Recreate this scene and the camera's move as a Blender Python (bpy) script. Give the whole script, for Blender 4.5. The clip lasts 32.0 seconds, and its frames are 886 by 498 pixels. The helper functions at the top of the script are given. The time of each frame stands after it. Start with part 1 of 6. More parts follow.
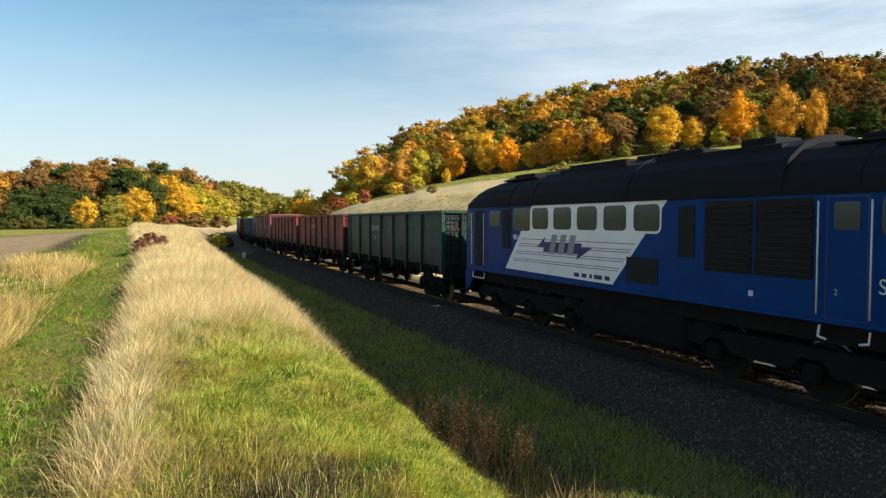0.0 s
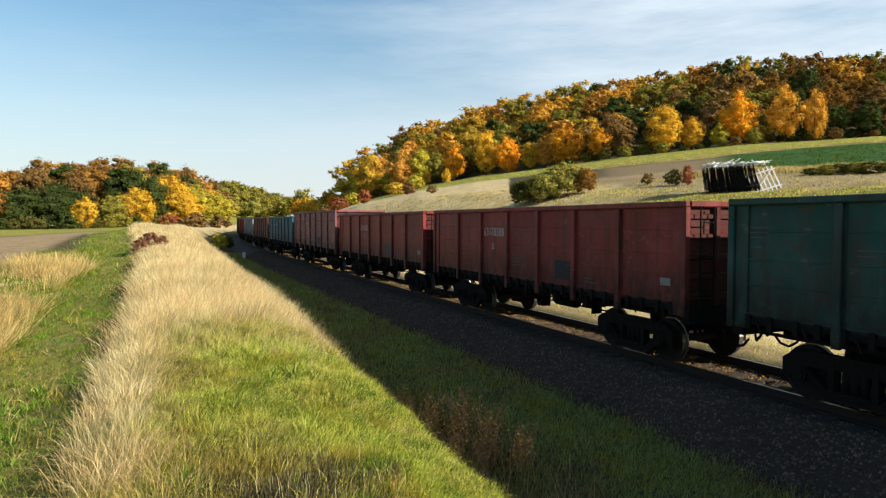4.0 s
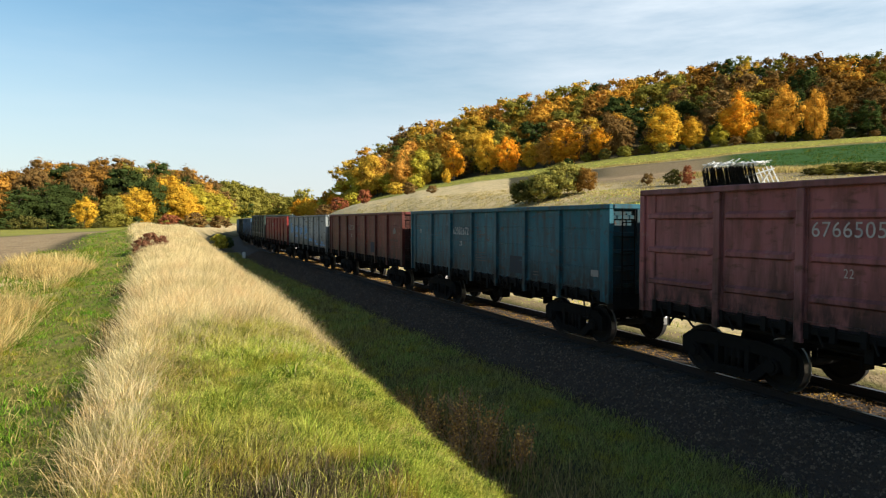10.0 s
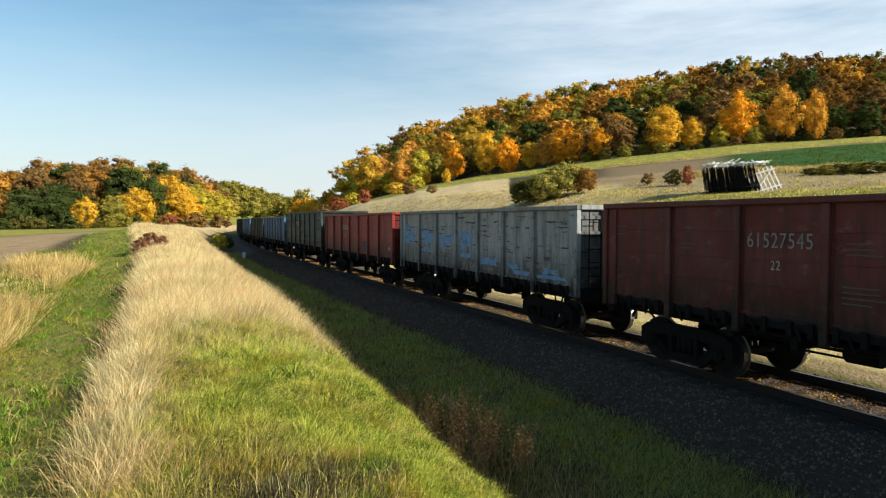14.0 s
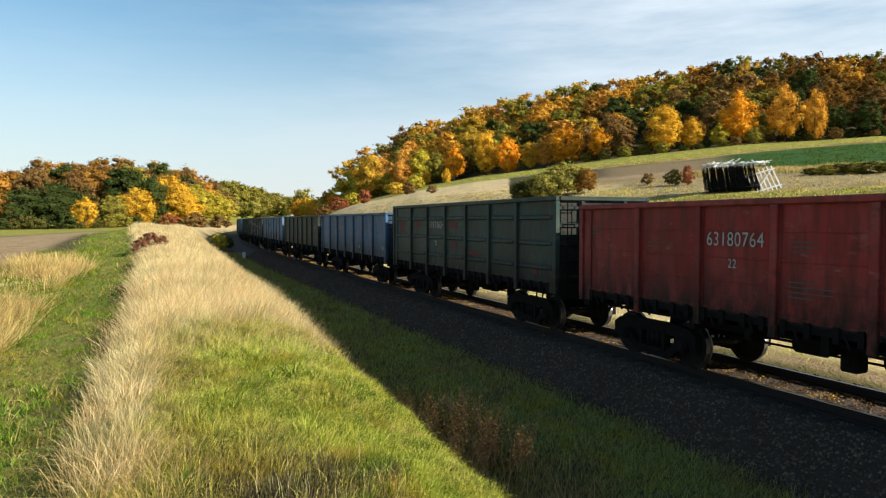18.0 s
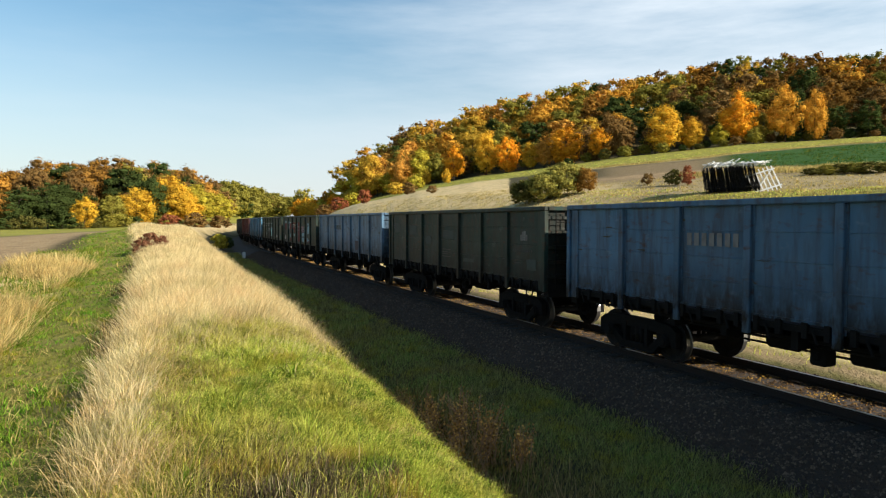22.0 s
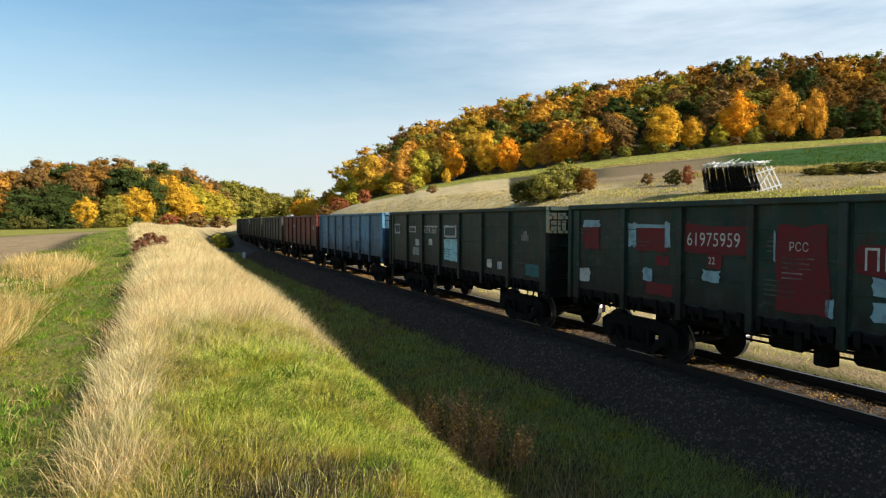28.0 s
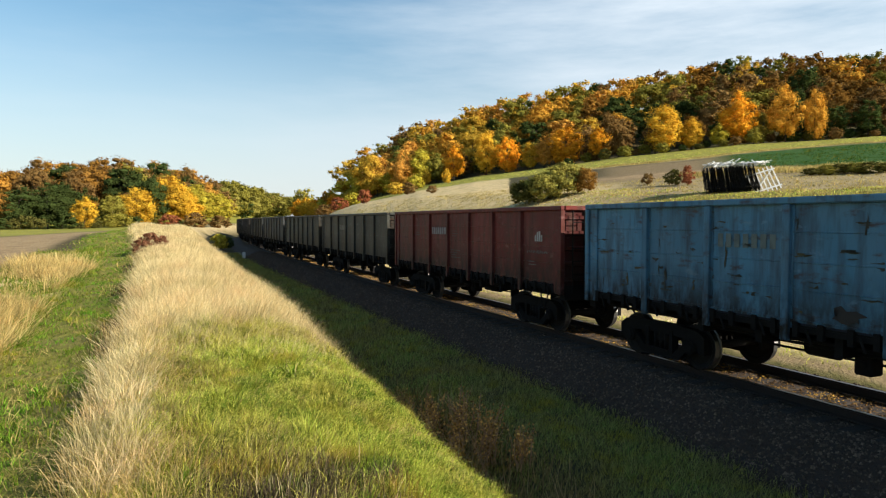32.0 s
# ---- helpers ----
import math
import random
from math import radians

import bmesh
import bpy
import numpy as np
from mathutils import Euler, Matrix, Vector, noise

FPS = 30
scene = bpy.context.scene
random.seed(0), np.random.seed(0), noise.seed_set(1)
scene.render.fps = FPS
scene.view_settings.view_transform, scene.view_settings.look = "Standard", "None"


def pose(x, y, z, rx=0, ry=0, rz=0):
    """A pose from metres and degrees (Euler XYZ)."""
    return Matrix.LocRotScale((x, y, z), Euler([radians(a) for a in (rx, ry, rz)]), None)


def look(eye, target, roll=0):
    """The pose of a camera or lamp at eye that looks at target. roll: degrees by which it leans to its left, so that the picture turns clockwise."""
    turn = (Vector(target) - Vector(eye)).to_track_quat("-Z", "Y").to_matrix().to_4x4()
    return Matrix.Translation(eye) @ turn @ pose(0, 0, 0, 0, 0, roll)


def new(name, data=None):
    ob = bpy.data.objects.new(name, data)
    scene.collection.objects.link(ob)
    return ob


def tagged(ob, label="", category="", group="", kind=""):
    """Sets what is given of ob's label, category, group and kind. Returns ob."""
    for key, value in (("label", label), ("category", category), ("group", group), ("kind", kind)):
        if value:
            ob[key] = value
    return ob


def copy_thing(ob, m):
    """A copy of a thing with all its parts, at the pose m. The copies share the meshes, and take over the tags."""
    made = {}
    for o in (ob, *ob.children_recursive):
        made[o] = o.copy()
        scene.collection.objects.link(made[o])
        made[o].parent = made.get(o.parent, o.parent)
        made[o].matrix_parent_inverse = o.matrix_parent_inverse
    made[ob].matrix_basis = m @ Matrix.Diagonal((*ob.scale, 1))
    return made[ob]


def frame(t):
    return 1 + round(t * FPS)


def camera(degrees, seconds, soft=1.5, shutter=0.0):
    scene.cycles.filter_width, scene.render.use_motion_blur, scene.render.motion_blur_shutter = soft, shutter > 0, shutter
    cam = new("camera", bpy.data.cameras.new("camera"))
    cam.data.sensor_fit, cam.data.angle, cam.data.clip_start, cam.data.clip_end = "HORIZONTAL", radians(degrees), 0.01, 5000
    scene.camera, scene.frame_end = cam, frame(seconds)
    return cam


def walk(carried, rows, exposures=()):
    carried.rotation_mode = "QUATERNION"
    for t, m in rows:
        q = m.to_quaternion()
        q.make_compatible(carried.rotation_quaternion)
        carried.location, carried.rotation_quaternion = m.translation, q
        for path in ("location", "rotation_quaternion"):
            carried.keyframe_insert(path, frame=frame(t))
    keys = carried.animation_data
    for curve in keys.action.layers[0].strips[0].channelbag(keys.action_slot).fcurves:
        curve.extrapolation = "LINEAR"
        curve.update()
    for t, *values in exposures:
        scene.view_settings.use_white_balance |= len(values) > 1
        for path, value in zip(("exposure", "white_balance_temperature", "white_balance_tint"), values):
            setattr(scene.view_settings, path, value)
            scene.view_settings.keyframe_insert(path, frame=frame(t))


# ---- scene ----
cam = camera(67.94, 32.0, soft=1.2)
EYE = (0.0, 0.0, 3.0715)
walk(cam, [(0.0, look(EYE, (0.0, 100.0, EYE[2] - 100 * math.tan(radians(2.404))), 0.02)),
           (32.0, look(EYE, (0.0, 100.0, EYE[2] - 100 * math.tan(radians(2.404))), 0.02))],
     exposures=[(0.0, 0.82), (32.0, 0.82)])

# ---- daylight: low autumn sun from the far side of the line ----
SUN_AZ, SUN_EL = 112.0, 26.0          # degrees east of +y, degrees above the horizon
world = bpy.data.worlds.new("sky")
scene.world = world
world.use_nodes = True
wn, wl = world.node_tree.nodes, world.node_tree.links
wn.clear()
w_out, w_bg, w_sky = wn.new("ShaderNodeOutputWorld"), wn.new("ShaderNodeBackground"), wn.new("ShaderNodeTexSky")
w_sky.sky_type, w_sky.sun_disc = "NISHITA", False
w_sky.sun_elevation, w_sky.sun_rotation = radians(SUN_EL), radians(SUN_AZ)
w_sky.air_density, w_sky.dust_density, w_sky.ozone_density = 1.25, 0.25, 2.2
w_co, w_map, w_noise, w_ramp, w_mix = (wn.new("ShaderNodeTexCoord"), wn.new("ShaderNodeMapping"), wn.new("ShaderNodeTexNoise"),
                                       wn.new("ShaderNodeValToRGB"), wn.new("ShaderNodeMix"))
w_map.inputs["Scale"].default_value = (0.75, 0.9, 4.2)
w_map.inputs["Rotation"].default_value = (0.0, radians(22), radians(8))
w_noise.inputs["Scale"].default_value, w_noise.inputs["Detail"].default_value = 1.5, 9.0
w_noise.inputs["Roughness"].default_value = 0.58
w_ramp.color_ramp.elements[0].position, w_ramp.color_ramp.elements[0].color = 0.45, (0, 0, 0, 1)
w_ramp.color_ramp.elements[1].position, w_ramp.color_ramp.elements[1].color = 0.66, (0.58, 0.58, 0.58, 1)
w_mix.data_type = "RGBA"
w_mix.inputs["B"].default_value = (9.7, 10.4, 10.9, 1)
wl.new(w_co.outputs["Generated"], w_map.inputs["Vector"])
wl.new(w_map.outputs["Vector"], w_noise.inputs["Vector"])
wl.new(w_noise.outputs["Fac"], w_ramp.inputs["Fac"])
w_side, w_veil, w_cx = wn.new("ShaderNodeMapRange"), wn.new("ShaderNodeMath"), wn.new("ShaderNodeSeparateXYZ")   # wisps thicken towards the east
for w_key, w_val in (("From Min", -0.30), ("From Max", 0.40), ("To Min", 0.25), ("To Max", 1.3)):
    w_side.inputs[w_key].default_value = w_val
w_veil.operation, w_veil.use_clamp = "MULTIPLY", True
wl.new(w_co.outputs["Generated"], w_cx.inputs["Vector"])
wl.new(w_cx.outputs["X"], w_side.inputs["Value"])
wl.new(w_side.outputs["Result"], w_veil.inputs[0])
wl.new(w_ramp.outputs["Color"], w_veil.inputs[1])
wl.new(w_veil.outputs["Value"], w_mix.inputs["Factor"])
w_hsv, w_tint = wn.new("ShaderNodeHueSaturation"), wn.new("ShaderNodeMix")
w_hsv.inputs["Saturation"].default_value = 1.12
w_tint.data_type, w_tint.blend_type = "RGBA", "MULTIPLY"
w_tint.inputs["Factor"].default_value, w_tint.inputs["B"].default_value = 1.0, (0.99, 1.24, 1.27, 1)
wl.new(w_sky.outputs["Color"], w_hsv.inputs["Color"])
wl.new(w_hsv.outputs["Color"], w_tint.inputs["A"])
wl.new(w_tint.outputs["Result"], w_mix.inputs["A"])
w_sep, w_haze, w_mix2 = wn.new("ShaderNodeSeparateXYZ"), wn.new("ShaderNodeMapRange"), wn.new("ShaderNodeMix")   # pale haze towards the horizon
w_haze.interpolation_type = "SMOOTHSTEP"
for w_key, w_val in (("From Min", 0.36), ("From Max", -0.02), ("To Min", 0.0), ("To Max", 0.8)):
    w_haze.inputs[w_key].default_value = w_val
w_mix2.data_type = "RGBA"
w_mix2.inputs["B"].default_value = (6.9, 7.2, 7.9, 1)
wl.new(w_co.outputs["Generated"], w_sep.inputs["Vector"])
wl.new(w_sep.outputs["Z"], w_haze.inputs["Value"])
wl.new(w_haze.outputs["Result"], w_mix2.inputs["Factor"])
wl.new(w_mix.outputs["Result"], w_mix2.inputs["A"])
wl.new(w_mix2.outputs["Result"], w_bg.inputs["Color"])
wl.new(w_bg.outputs["Background"], w_out.inputs["Surface"])
w_bg.inputs["Strength"].default_value = 0.063
sun = new("sun", bpy.data.lights.new("sun", "SUN"))
sun.data.energy, sun.data.angle, sun.data.color = 5.0, radians(0.53), (1.0, 0.92, 0.79)
a_, e_ = radians(SUN_AZ), radians(SUN_EL)
sun.matrix_world = look((math.sin(a_) * math.cos(e_) * 50, math.cos(a_) * math.cos(e_) * 50, math.sin(e_) * 50), (0, 0, 0))


# ---- materials ----
def rgb(c):
    return (c[0], c[1], c[2], 1.0)


def shader(name, rough=0.8, metal=0.0, spec=0.3):
    m = bpy.data.materials.new(name)
    m.use_nodes = True
    b = m.node_tree.nodes["Principled BSDF"]
    b.inputs["Roughness"].default_value, b.inputs["Metallic"].default_value = rough, metal
    b.inputs["Specular IOR Level"].default_value = spec
    return m, m.node_tree.nodes, m.node_tree.links, b


def noise_fac(nodes, links, scale, lo, hi, detail=5.0, coords="Object", stretch=(1, 1, 1), rough=0.6, seed=None):
    """A noise from 0 to 1 between two thresholds, at a real-world scale."""
    co, mp, nz, rg = (nodes.new("ShaderNodeTexCoord"), nodes.new("ShaderNodeMapping"), nodes.new("ShaderNodeTexNoise"),
                      nodes.new("ShaderNodeMapRange"))
    mp.inputs["Scale"].default_value = stretch
    nz.inputs["Scale"].default_value, nz.inputs["Detail"].default_value, nz.inputs["Roughness"].default_value = scale, detail, rough
    rg.inputs["From Min"].default_value, rg.inputs["From Max"].default_value = lo, hi
    if seed is not None:
        nz.noise_dimensions = "4D"
        links.new(seed, nz.inputs["W"])
    links.new(co.outputs[coords], mp.inputs["Vector"])
    links.new(mp.outputs["Vector"], nz.inputs["Vector"])
    links.new(nz.outputs["Fac"], rg.inputs["Value"])
    return rg.outputs["Result"]


def mix(nodes, links, fac, a, b, blend="MIX"):
    n = nodes.new("ShaderNodeMix")
    n.data_type, n.blend_type = "RGBA", blend
    for sock, v in (("Factor", fac), ("A", a), ("B", b)):
        if isinstance(v, bpy.types.NodeSocket):
            links.new(v, n.inputs[sock])
        else:
            n.inputs[sock].default_value = v if sock == "Factor" else rgb(v)
    return n.outputs["Result"]


def bump(nodes, links, bsdf, height, strength=0.3, dist=0.02):
    n = nodes.new("ShaderNodeBump")
    n.inputs["Strength"].default_value, n.inputs["Distance"].default_value = strength, dist
    links.new(height, n.inputs["Height"])
    links.new(n.outputs["Normal"], bsdf.inputs["Normal"])


def plain(name, c, c2=None, scale=3.0, rough=0.75, metal=0.0, strength=0.25, dist=0.01, spec=0.3, fine=40.0):
    """A worn surface: two tones mixed at two scales, and fine relief."""
    m, n, l, b = shader(name, rough, metal, spec)
    c2 = c2 or tuple(v * 0.6 for v in c)
    big = noise_fac(n, l, scale, 0.35, 0.7)
    small = noise_fac(n, l, fine, 0.3, 0.75)
    col = mix(n, l, big, c, c2)
    col = mix(n, l, small, col, mix(n, l, 0.5, c, c2))
    l.new(col, b.inputs["Base Color"])
    bump(n, l, b, small, strength, dist)
    return m


def painted_steel():
    """Wagon paint in the object's own colour: faded patches, scuffs, rust runs, coal dirt low on the side."""
    m, n, l, b = shader("painted_steel", 0.5, 0.0, 0.12)
    info, sd = n.new("ShaderNodeObjectInfo"), n.new("ShaderNodeMath")
    sd.operation = "MULTIPLY"
    sd.inputs[1].default_value = 40.0
    l.new(info.outputs["Random"], sd.inputs[0])
    w = sd.outputs["Value"]
    own = info.outputs["Color"]
    hsv, vr = n.new("ShaderNodeHueSaturation"), n.new("ShaderNodeMapRange")
    vr.inputs["To Min"].default_value, vr.inputs["To Max"].default_value = 0.82, 1.2
    l.new(info.outputs["Random"], vr.inputs["Value"])
    l.new(vr.outputs["Result"], hsv.inputs["Value"])
    l.new(own, hsv.inputs["Color"])
    own = hsv.outputs["Color"]
    fade = noise_fac(n, l, 1.1, 0.42, 0.72, seed=w)
    col = mix(n, l, fade, own, mix(n, l, 0.10, own, (0.34, 0.32, 0.29)))
    streak = noise_fac(n, l, 2.2, 0.44, 0.68, stretch=(2.4, 2.4, 0.35), seed=w)
    col = mix(n, l, streak, col, mix(n, l, 0.65, own, (0.045, 0.028, 0.018)))
    scuff = noise_fac(n, l, 3.2, 0.60, 0.70, detail=8.0, stretch=(0.9, 1, 1.6), seed=w)
    col = mix(n, l, scuff, col, mix(n, l, 0.16, own, (0.36, 0.34, 0.31)))
    rust = noise_fac(n, l, 5.0, 0.56, 0.74, detail=9.0, stretch=(0.6, 1, 1.5), seed=w)
    col = mix(n, l, rust, col, (0.07, 0.032, 0.017))
    tc, sp, rg = n.new("ShaderNodeTexCoord"), n.new("ShaderNodeSeparateXYZ"), n.new("ShaderNodeMapRange")
    l.new(tc.outputs["Object"], sp.inputs["Vector"])
    rg.inputs["From Min"].default_value, rg.inputs["From Max"].default_value = 2.35, 1.36
    l.new(sp.outputs["Z"], rg.inputs["Value"])
    mul = n.new("ShaderNodeMath")
    mul.operation, mul.use_clamp = "MULTIPLY", True
    l.new(rg.outputs["Result"], mul.inputs[0])
    l.new(noise_fac(n, l, 3.4, 0.28, 0.58, stretch=(1.5, 1.5, 0.6), seed=w), mul.inputs[1])
    col = mix(n, l, mul.outputs["Value"], col, (0.016, 0.014, 0.012))
    l.new(col, b.inputs["Base Color"])
    bump(n, l, b, noise_fac(n, l, 4.0, 0.2, 0.8, seed=w), 0.4, 0.02)
    return m


def leafy(name, c=None, c2=None, trans=0.35, spread=0.5):
    """Foliage: a colour of its own (or the object's), varied leaf by leaf, that lets some light through."""
    m = bpy.data.materials.new(name)
    m.use_nodes = True
    n, l = m.node_tree.nodes, m.node_tree.links
    n.clear()
    out, dif, tra, ms = (n.new("ShaderNodeOutputMaterial"), n.new("ShaderNodeBsdfDiffuse"), n.new("ShaderNodeBsdfTranslucent"),
                         n.new("ShaderNodeMixShader"))
    geo, hsv = n.new("ShaderNodeNewGeometry"), n.new("ShaderNodeHueSaturation")
    if c is None:
        info = n.new("ShaderNodeObjectInfo")
        base = mix(n, l, noise_fac(n, l, 5.0, 0.35, 0.65, 2.0), info.outputs["Color"], mix(n, l, 1.0, info.outputs["Color"], (0.74, 0.66, 0.58), "MULTIPLY"))
    else:
        base = mix(n, l, geo.outputs["Random Per Island"], c, c2 or c)
        base = mix(n, l, noise_fac(n, l, 0.55, 0.4, 0.62), base, tuple(v * 0.72 for v in (c2 or c)))
        base = mix(n, l, noise_fac(n, l, 1.6, 0.5, 0.66), base, (c[0] * 0.5 + 0.24, c[1] * 0.4 + 0.17, c[2] * 0.5 + 0.02))
    vr = n.new("ShaderNodeMapRange")
    vr.inputs["To Min"].default_value, vr.inputs["To Max"].default_value = 1 - spread, 1 + spread
    wnz = n.new("ShaderNodeTexWhiteNoise")
    wnz.noise_dimensions = "1D"
    l.new(geo.outputs["Random Per Island"], wnz.inputs["W"])
    l.new(wnz.outputs["Value"], vr.inputs["Value"])
    l.new(vr.outputs["Result"], hsv.inputs["Value"])
    l.new(base, hsv.inputs["Color"])
    l.new(hsv.outputs["Color"], dif.inputs["Color"])
    l.new(hsv.outputs["Color"], tra.inputs["Color"])
    ms.inputs["Fac"].default_value = trans
    l.new(dif.outputs["BSDF"], ms.inputs[1])
    l.new(tra.outputs["BSDF"], ms.inputs[2])
    l.new(ms.outputs["Shader"], out.inputs["Surface"])
    return m


def ground_material():
    """Soil, grass and stubble by the cover weights of the sheet, mottled at several scales."""
    m, n, l, b = shader("ground_cover", 0.95, 0.0, 0.1)
    at = n.new("ShaderNodeAttribute")
    at.attribute_name = "cover"
    sp = n.new("ShaderNodeSeparateColor")
    l.new(at.outputs["Color"], sp.inputs["Color"])
    big, mid, fine = noise_fac(n, l, 0.12, 0.3, 0.7), noise_fac(n, l, 0.9, 0.3, 0.7), noise_fac(n, l, 9.0, 0.25, 0.75)
    base = mix(n, l, mid, (0.065, 0.06, 0.028), (0.11, 0.09, 0.045))
    dry = mix(n, l, mid, (0.78, 0.61, 0.34), (0.60, 0.46, 0.24))
    dry = mix(n, l, noise_fac(n, l, 0.4, 0.5, 0.7), dry, (0.44, 0.35, 0.15))
    green = mix(n, l, big, (0.25, 0.26, 0.036), (0.33, 0.30, 0.06))
    green = mix(n, l, noise_fac(n, l, 0.35, 0.5, 0.75), green, (0.36, 0.29, 0.12))
    soil = mix(n, l, mid, (0.43, 0.31, 0.175), (0.32, 0.225, 0.125))
    col = mix(n, l, sp.outputs["Red"], base, dry)
    col = mix(n, l, sp.outputs["Green"], col, green)
    col = mix(n, l, sp.outputs["Blue"], col, soil)
    crop = mix(n, l, mid, (0.028, 0.085, 0.016), (0.05, 0.115, 0.022))
    col = mix(n, l, at.outputs["Alpha"], col, crop)
    dark = mix(n, l, fine, (0.62, 0.6, 0.55), (1.12, 1.12, 1.1))
    l.new(mix(n, l, 1.0, col, dark, "MULTIPLY"), b.inputs["Base Color"])
    bump(n, l, b, fine, 0.8, 0.08)
    return m


M_GROUND = ground_material()
M_PAINT = painted_steel()
M_LEAF = leafy("autumn_leaves", trans=0.24, spread=0.22)
M_GREEN = leafy("green_grass_blades", (0.31, 0.49, 0.05), (0.82, 0.73, 0.16), 0.45, 0.45)
M_DRY = leafy("dry_grass_blades", (0.92, 0.80, 0.47), (0.74, 0.59, 0.28), 0.38, 0.35)
M_LAWN = leafy("trodden_grass_blades", (0.085, 0.26, 0.018), (0.21, 0.31, 0.035), 0.38, 0.45)
M_PATH = leafy("path_grass_blades", (0.06, 0.17, 0.013), (0.17, 0.22, 0.028), 0.35, 0.45)
M_TUFT = leafy("field_edge_straw", (0.64, 0.52, 0.21), (0.46, 0.36, 0.11), 0.35, 0.35)
M_TWIG = leafy("dead_stems_and_shade", (0.05, 0.038, 0.026), (0.10, 0.075, 0.045), 0.1, 0.5)
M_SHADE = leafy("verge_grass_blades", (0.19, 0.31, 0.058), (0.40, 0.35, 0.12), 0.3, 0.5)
M_CROP = leafy("crop_blades", (0.025, 0.085, 0.014), (0.05, 0.12, 0.02), 0.3, 0.3)
M_WEED = leafy("dead_weeds", (0.15, 0.085, 0.045), (0.30, 0.20, 0.10), 0.2, 0.55)
M_GOLDEN = leafy("golden_dry_blades", (0.76, 0.59, 0.25), (0.52, 0.39, 0.14), 0.38, 0.35)
M_CLUMP = leafy("ditch_weed_clump", (0.30, 0.17, 0.07), (0.56, 0.38, 0.17), 0.3, 0.5)
M_BARK = plain("bark", (0.10, 0.075, 0.055), (0.05, 0.04, 0.03), 2.0, 0.95, 0.0, 0.6, 0.05)
M_STONE = plain("ballast_stone", (0.062, 0.042, 0.029), (0.034, 0.024, 0.017), 0.8, 0.9, 0.0, 0.6, 0.02, fine=25.0)
M_SLEEPER = plain("sleeper_wood", (0.05, 0.038, 0.03), (0.03, 0.024, 0.02), 3.0, 0.9)
M_RAIL = plain("rusty_rail", (0.022, 0.015, 0.012), (0.014, 0.010, 0.009), 4.0, 0.8)
M_RAILTOP = plain("polished_rail_head", (0.32, 0.31, 0.30), (0.24, 0.23, 0.22), 4.0, 0.42, 1.0, 0.05)
M_IRON = plain("dirty_running_gear", (0.015, 0.0135, 0.0125), (0.007, 0.0065, 0.006), 3.0, 0.9, spec=0.08)
M_WHEEL = plain("wheel_steel", (0.02, 0.018, 0.017), (0.012, 0.011, 0.01), 3.0, 0.75, 0.0, spec=0.12)
M_TREAD = plain("bright_wheel_rim", (0.22, 0.21, 0.20), (0.15, 0.15, 0.15), 4.0, 0.45, 1.0, 0.05)


# ---- the plan: the line of the track, and the lie of the land ----
STEP = 0.5
S_GRID = np.arange(-440.0, 320.0 + STEP, STEP)
_k = np.where(S_GRID > 6.0, 0.0, 9.838e-05 - 1.5169e-05 * np.clip(S_GRID, -160.0, 6.0))
_i0 = int(round(440.0 / STEP))
_th = np.concatenate([[0.0], np.cumsum((_k[1:] + _k[:-1]) * STEP / 2)])
_th += radians(-66.2847) - _th[_i0]
_cx = np.concatenate([[0.0], np.cumsum((np.cos(_th[1:]) + np.cos(_th[:-1])) * STEP / 2)])
_cy = np.concatenate([[0.0], np.cumsum((np.sin(_th[1:]) + np.sin(_th[:-1])) * STEP / 2)])
_cx += 5.0 - _cx[_i0]
_cy += 16.4753 - _cy[_i0]


def on_track(s, d=0.0):
    """Place and heading on the line at s metres; d metres to the right of the way of travel."""
    x, y, th = np.interp(s, S_GRID, _cx), np.interp(s, S_GRID, _cy), np.interp(s, S_GRID, _th)
    return x + np.sin(th) * d, y - np.cos(th) * d, th


def track_frame(X, Y):
    """The distance along the line and to its right for places in the plan."""
    X, Y = np.asarray(X, float).ravel(), np.asarray(Y, float).ravel()
    s_out, d_out = np.empty_like(X), np.empty_like(X)
    for a in range(0, len(X), 4000):
        b = slice(a, a + 4000)
        i = np.argmin((X[b, None] - _cx[None, ::2]) ** 2 + (Y[b, None] - _cy[None, ::2]) ** 2, axis=1) * 2
        dx, dy = X[b] - _cx[i], Y[b] - _cy[i]
        s_out[b] = S_GRID[i] + dx * np.cos(_th[i]) + dy * np.sin(_th[i])
        d_out[b] = dx * np.sin(_th[i]) - dy * np.cos(_th[i])
    return s_out, d_out


# cross section of the cutting: distance to the right of the line, height over the rails
PROFILE_D = [-60, -26, -20, -14, -9, -6, -4.2, -3.0, 0, 2.9, 4.0, 5.2, 5.8, 6.3, 6.9, 7.3, 7.75, 8.1, 8.6, 9.5, 10.4, 11.2, 11.8, 12.6, 14.4, 15.4, 17.0, 22.0, 60.0]
PROFILE_Z = [5.4, 5.0, 3.7, 1.6, -0.3, -0.62, -0.66, -0.72, -0.75, -0.76, -0.80, -0.86, -1.02, -1.26, -1.18, -0.70, 0.02, 0.44, 0.77, 1.12, 1.30, 1.30,
             1.15, 1.06, 1.05, 1.16, 1.14, 1.08, 1.1]
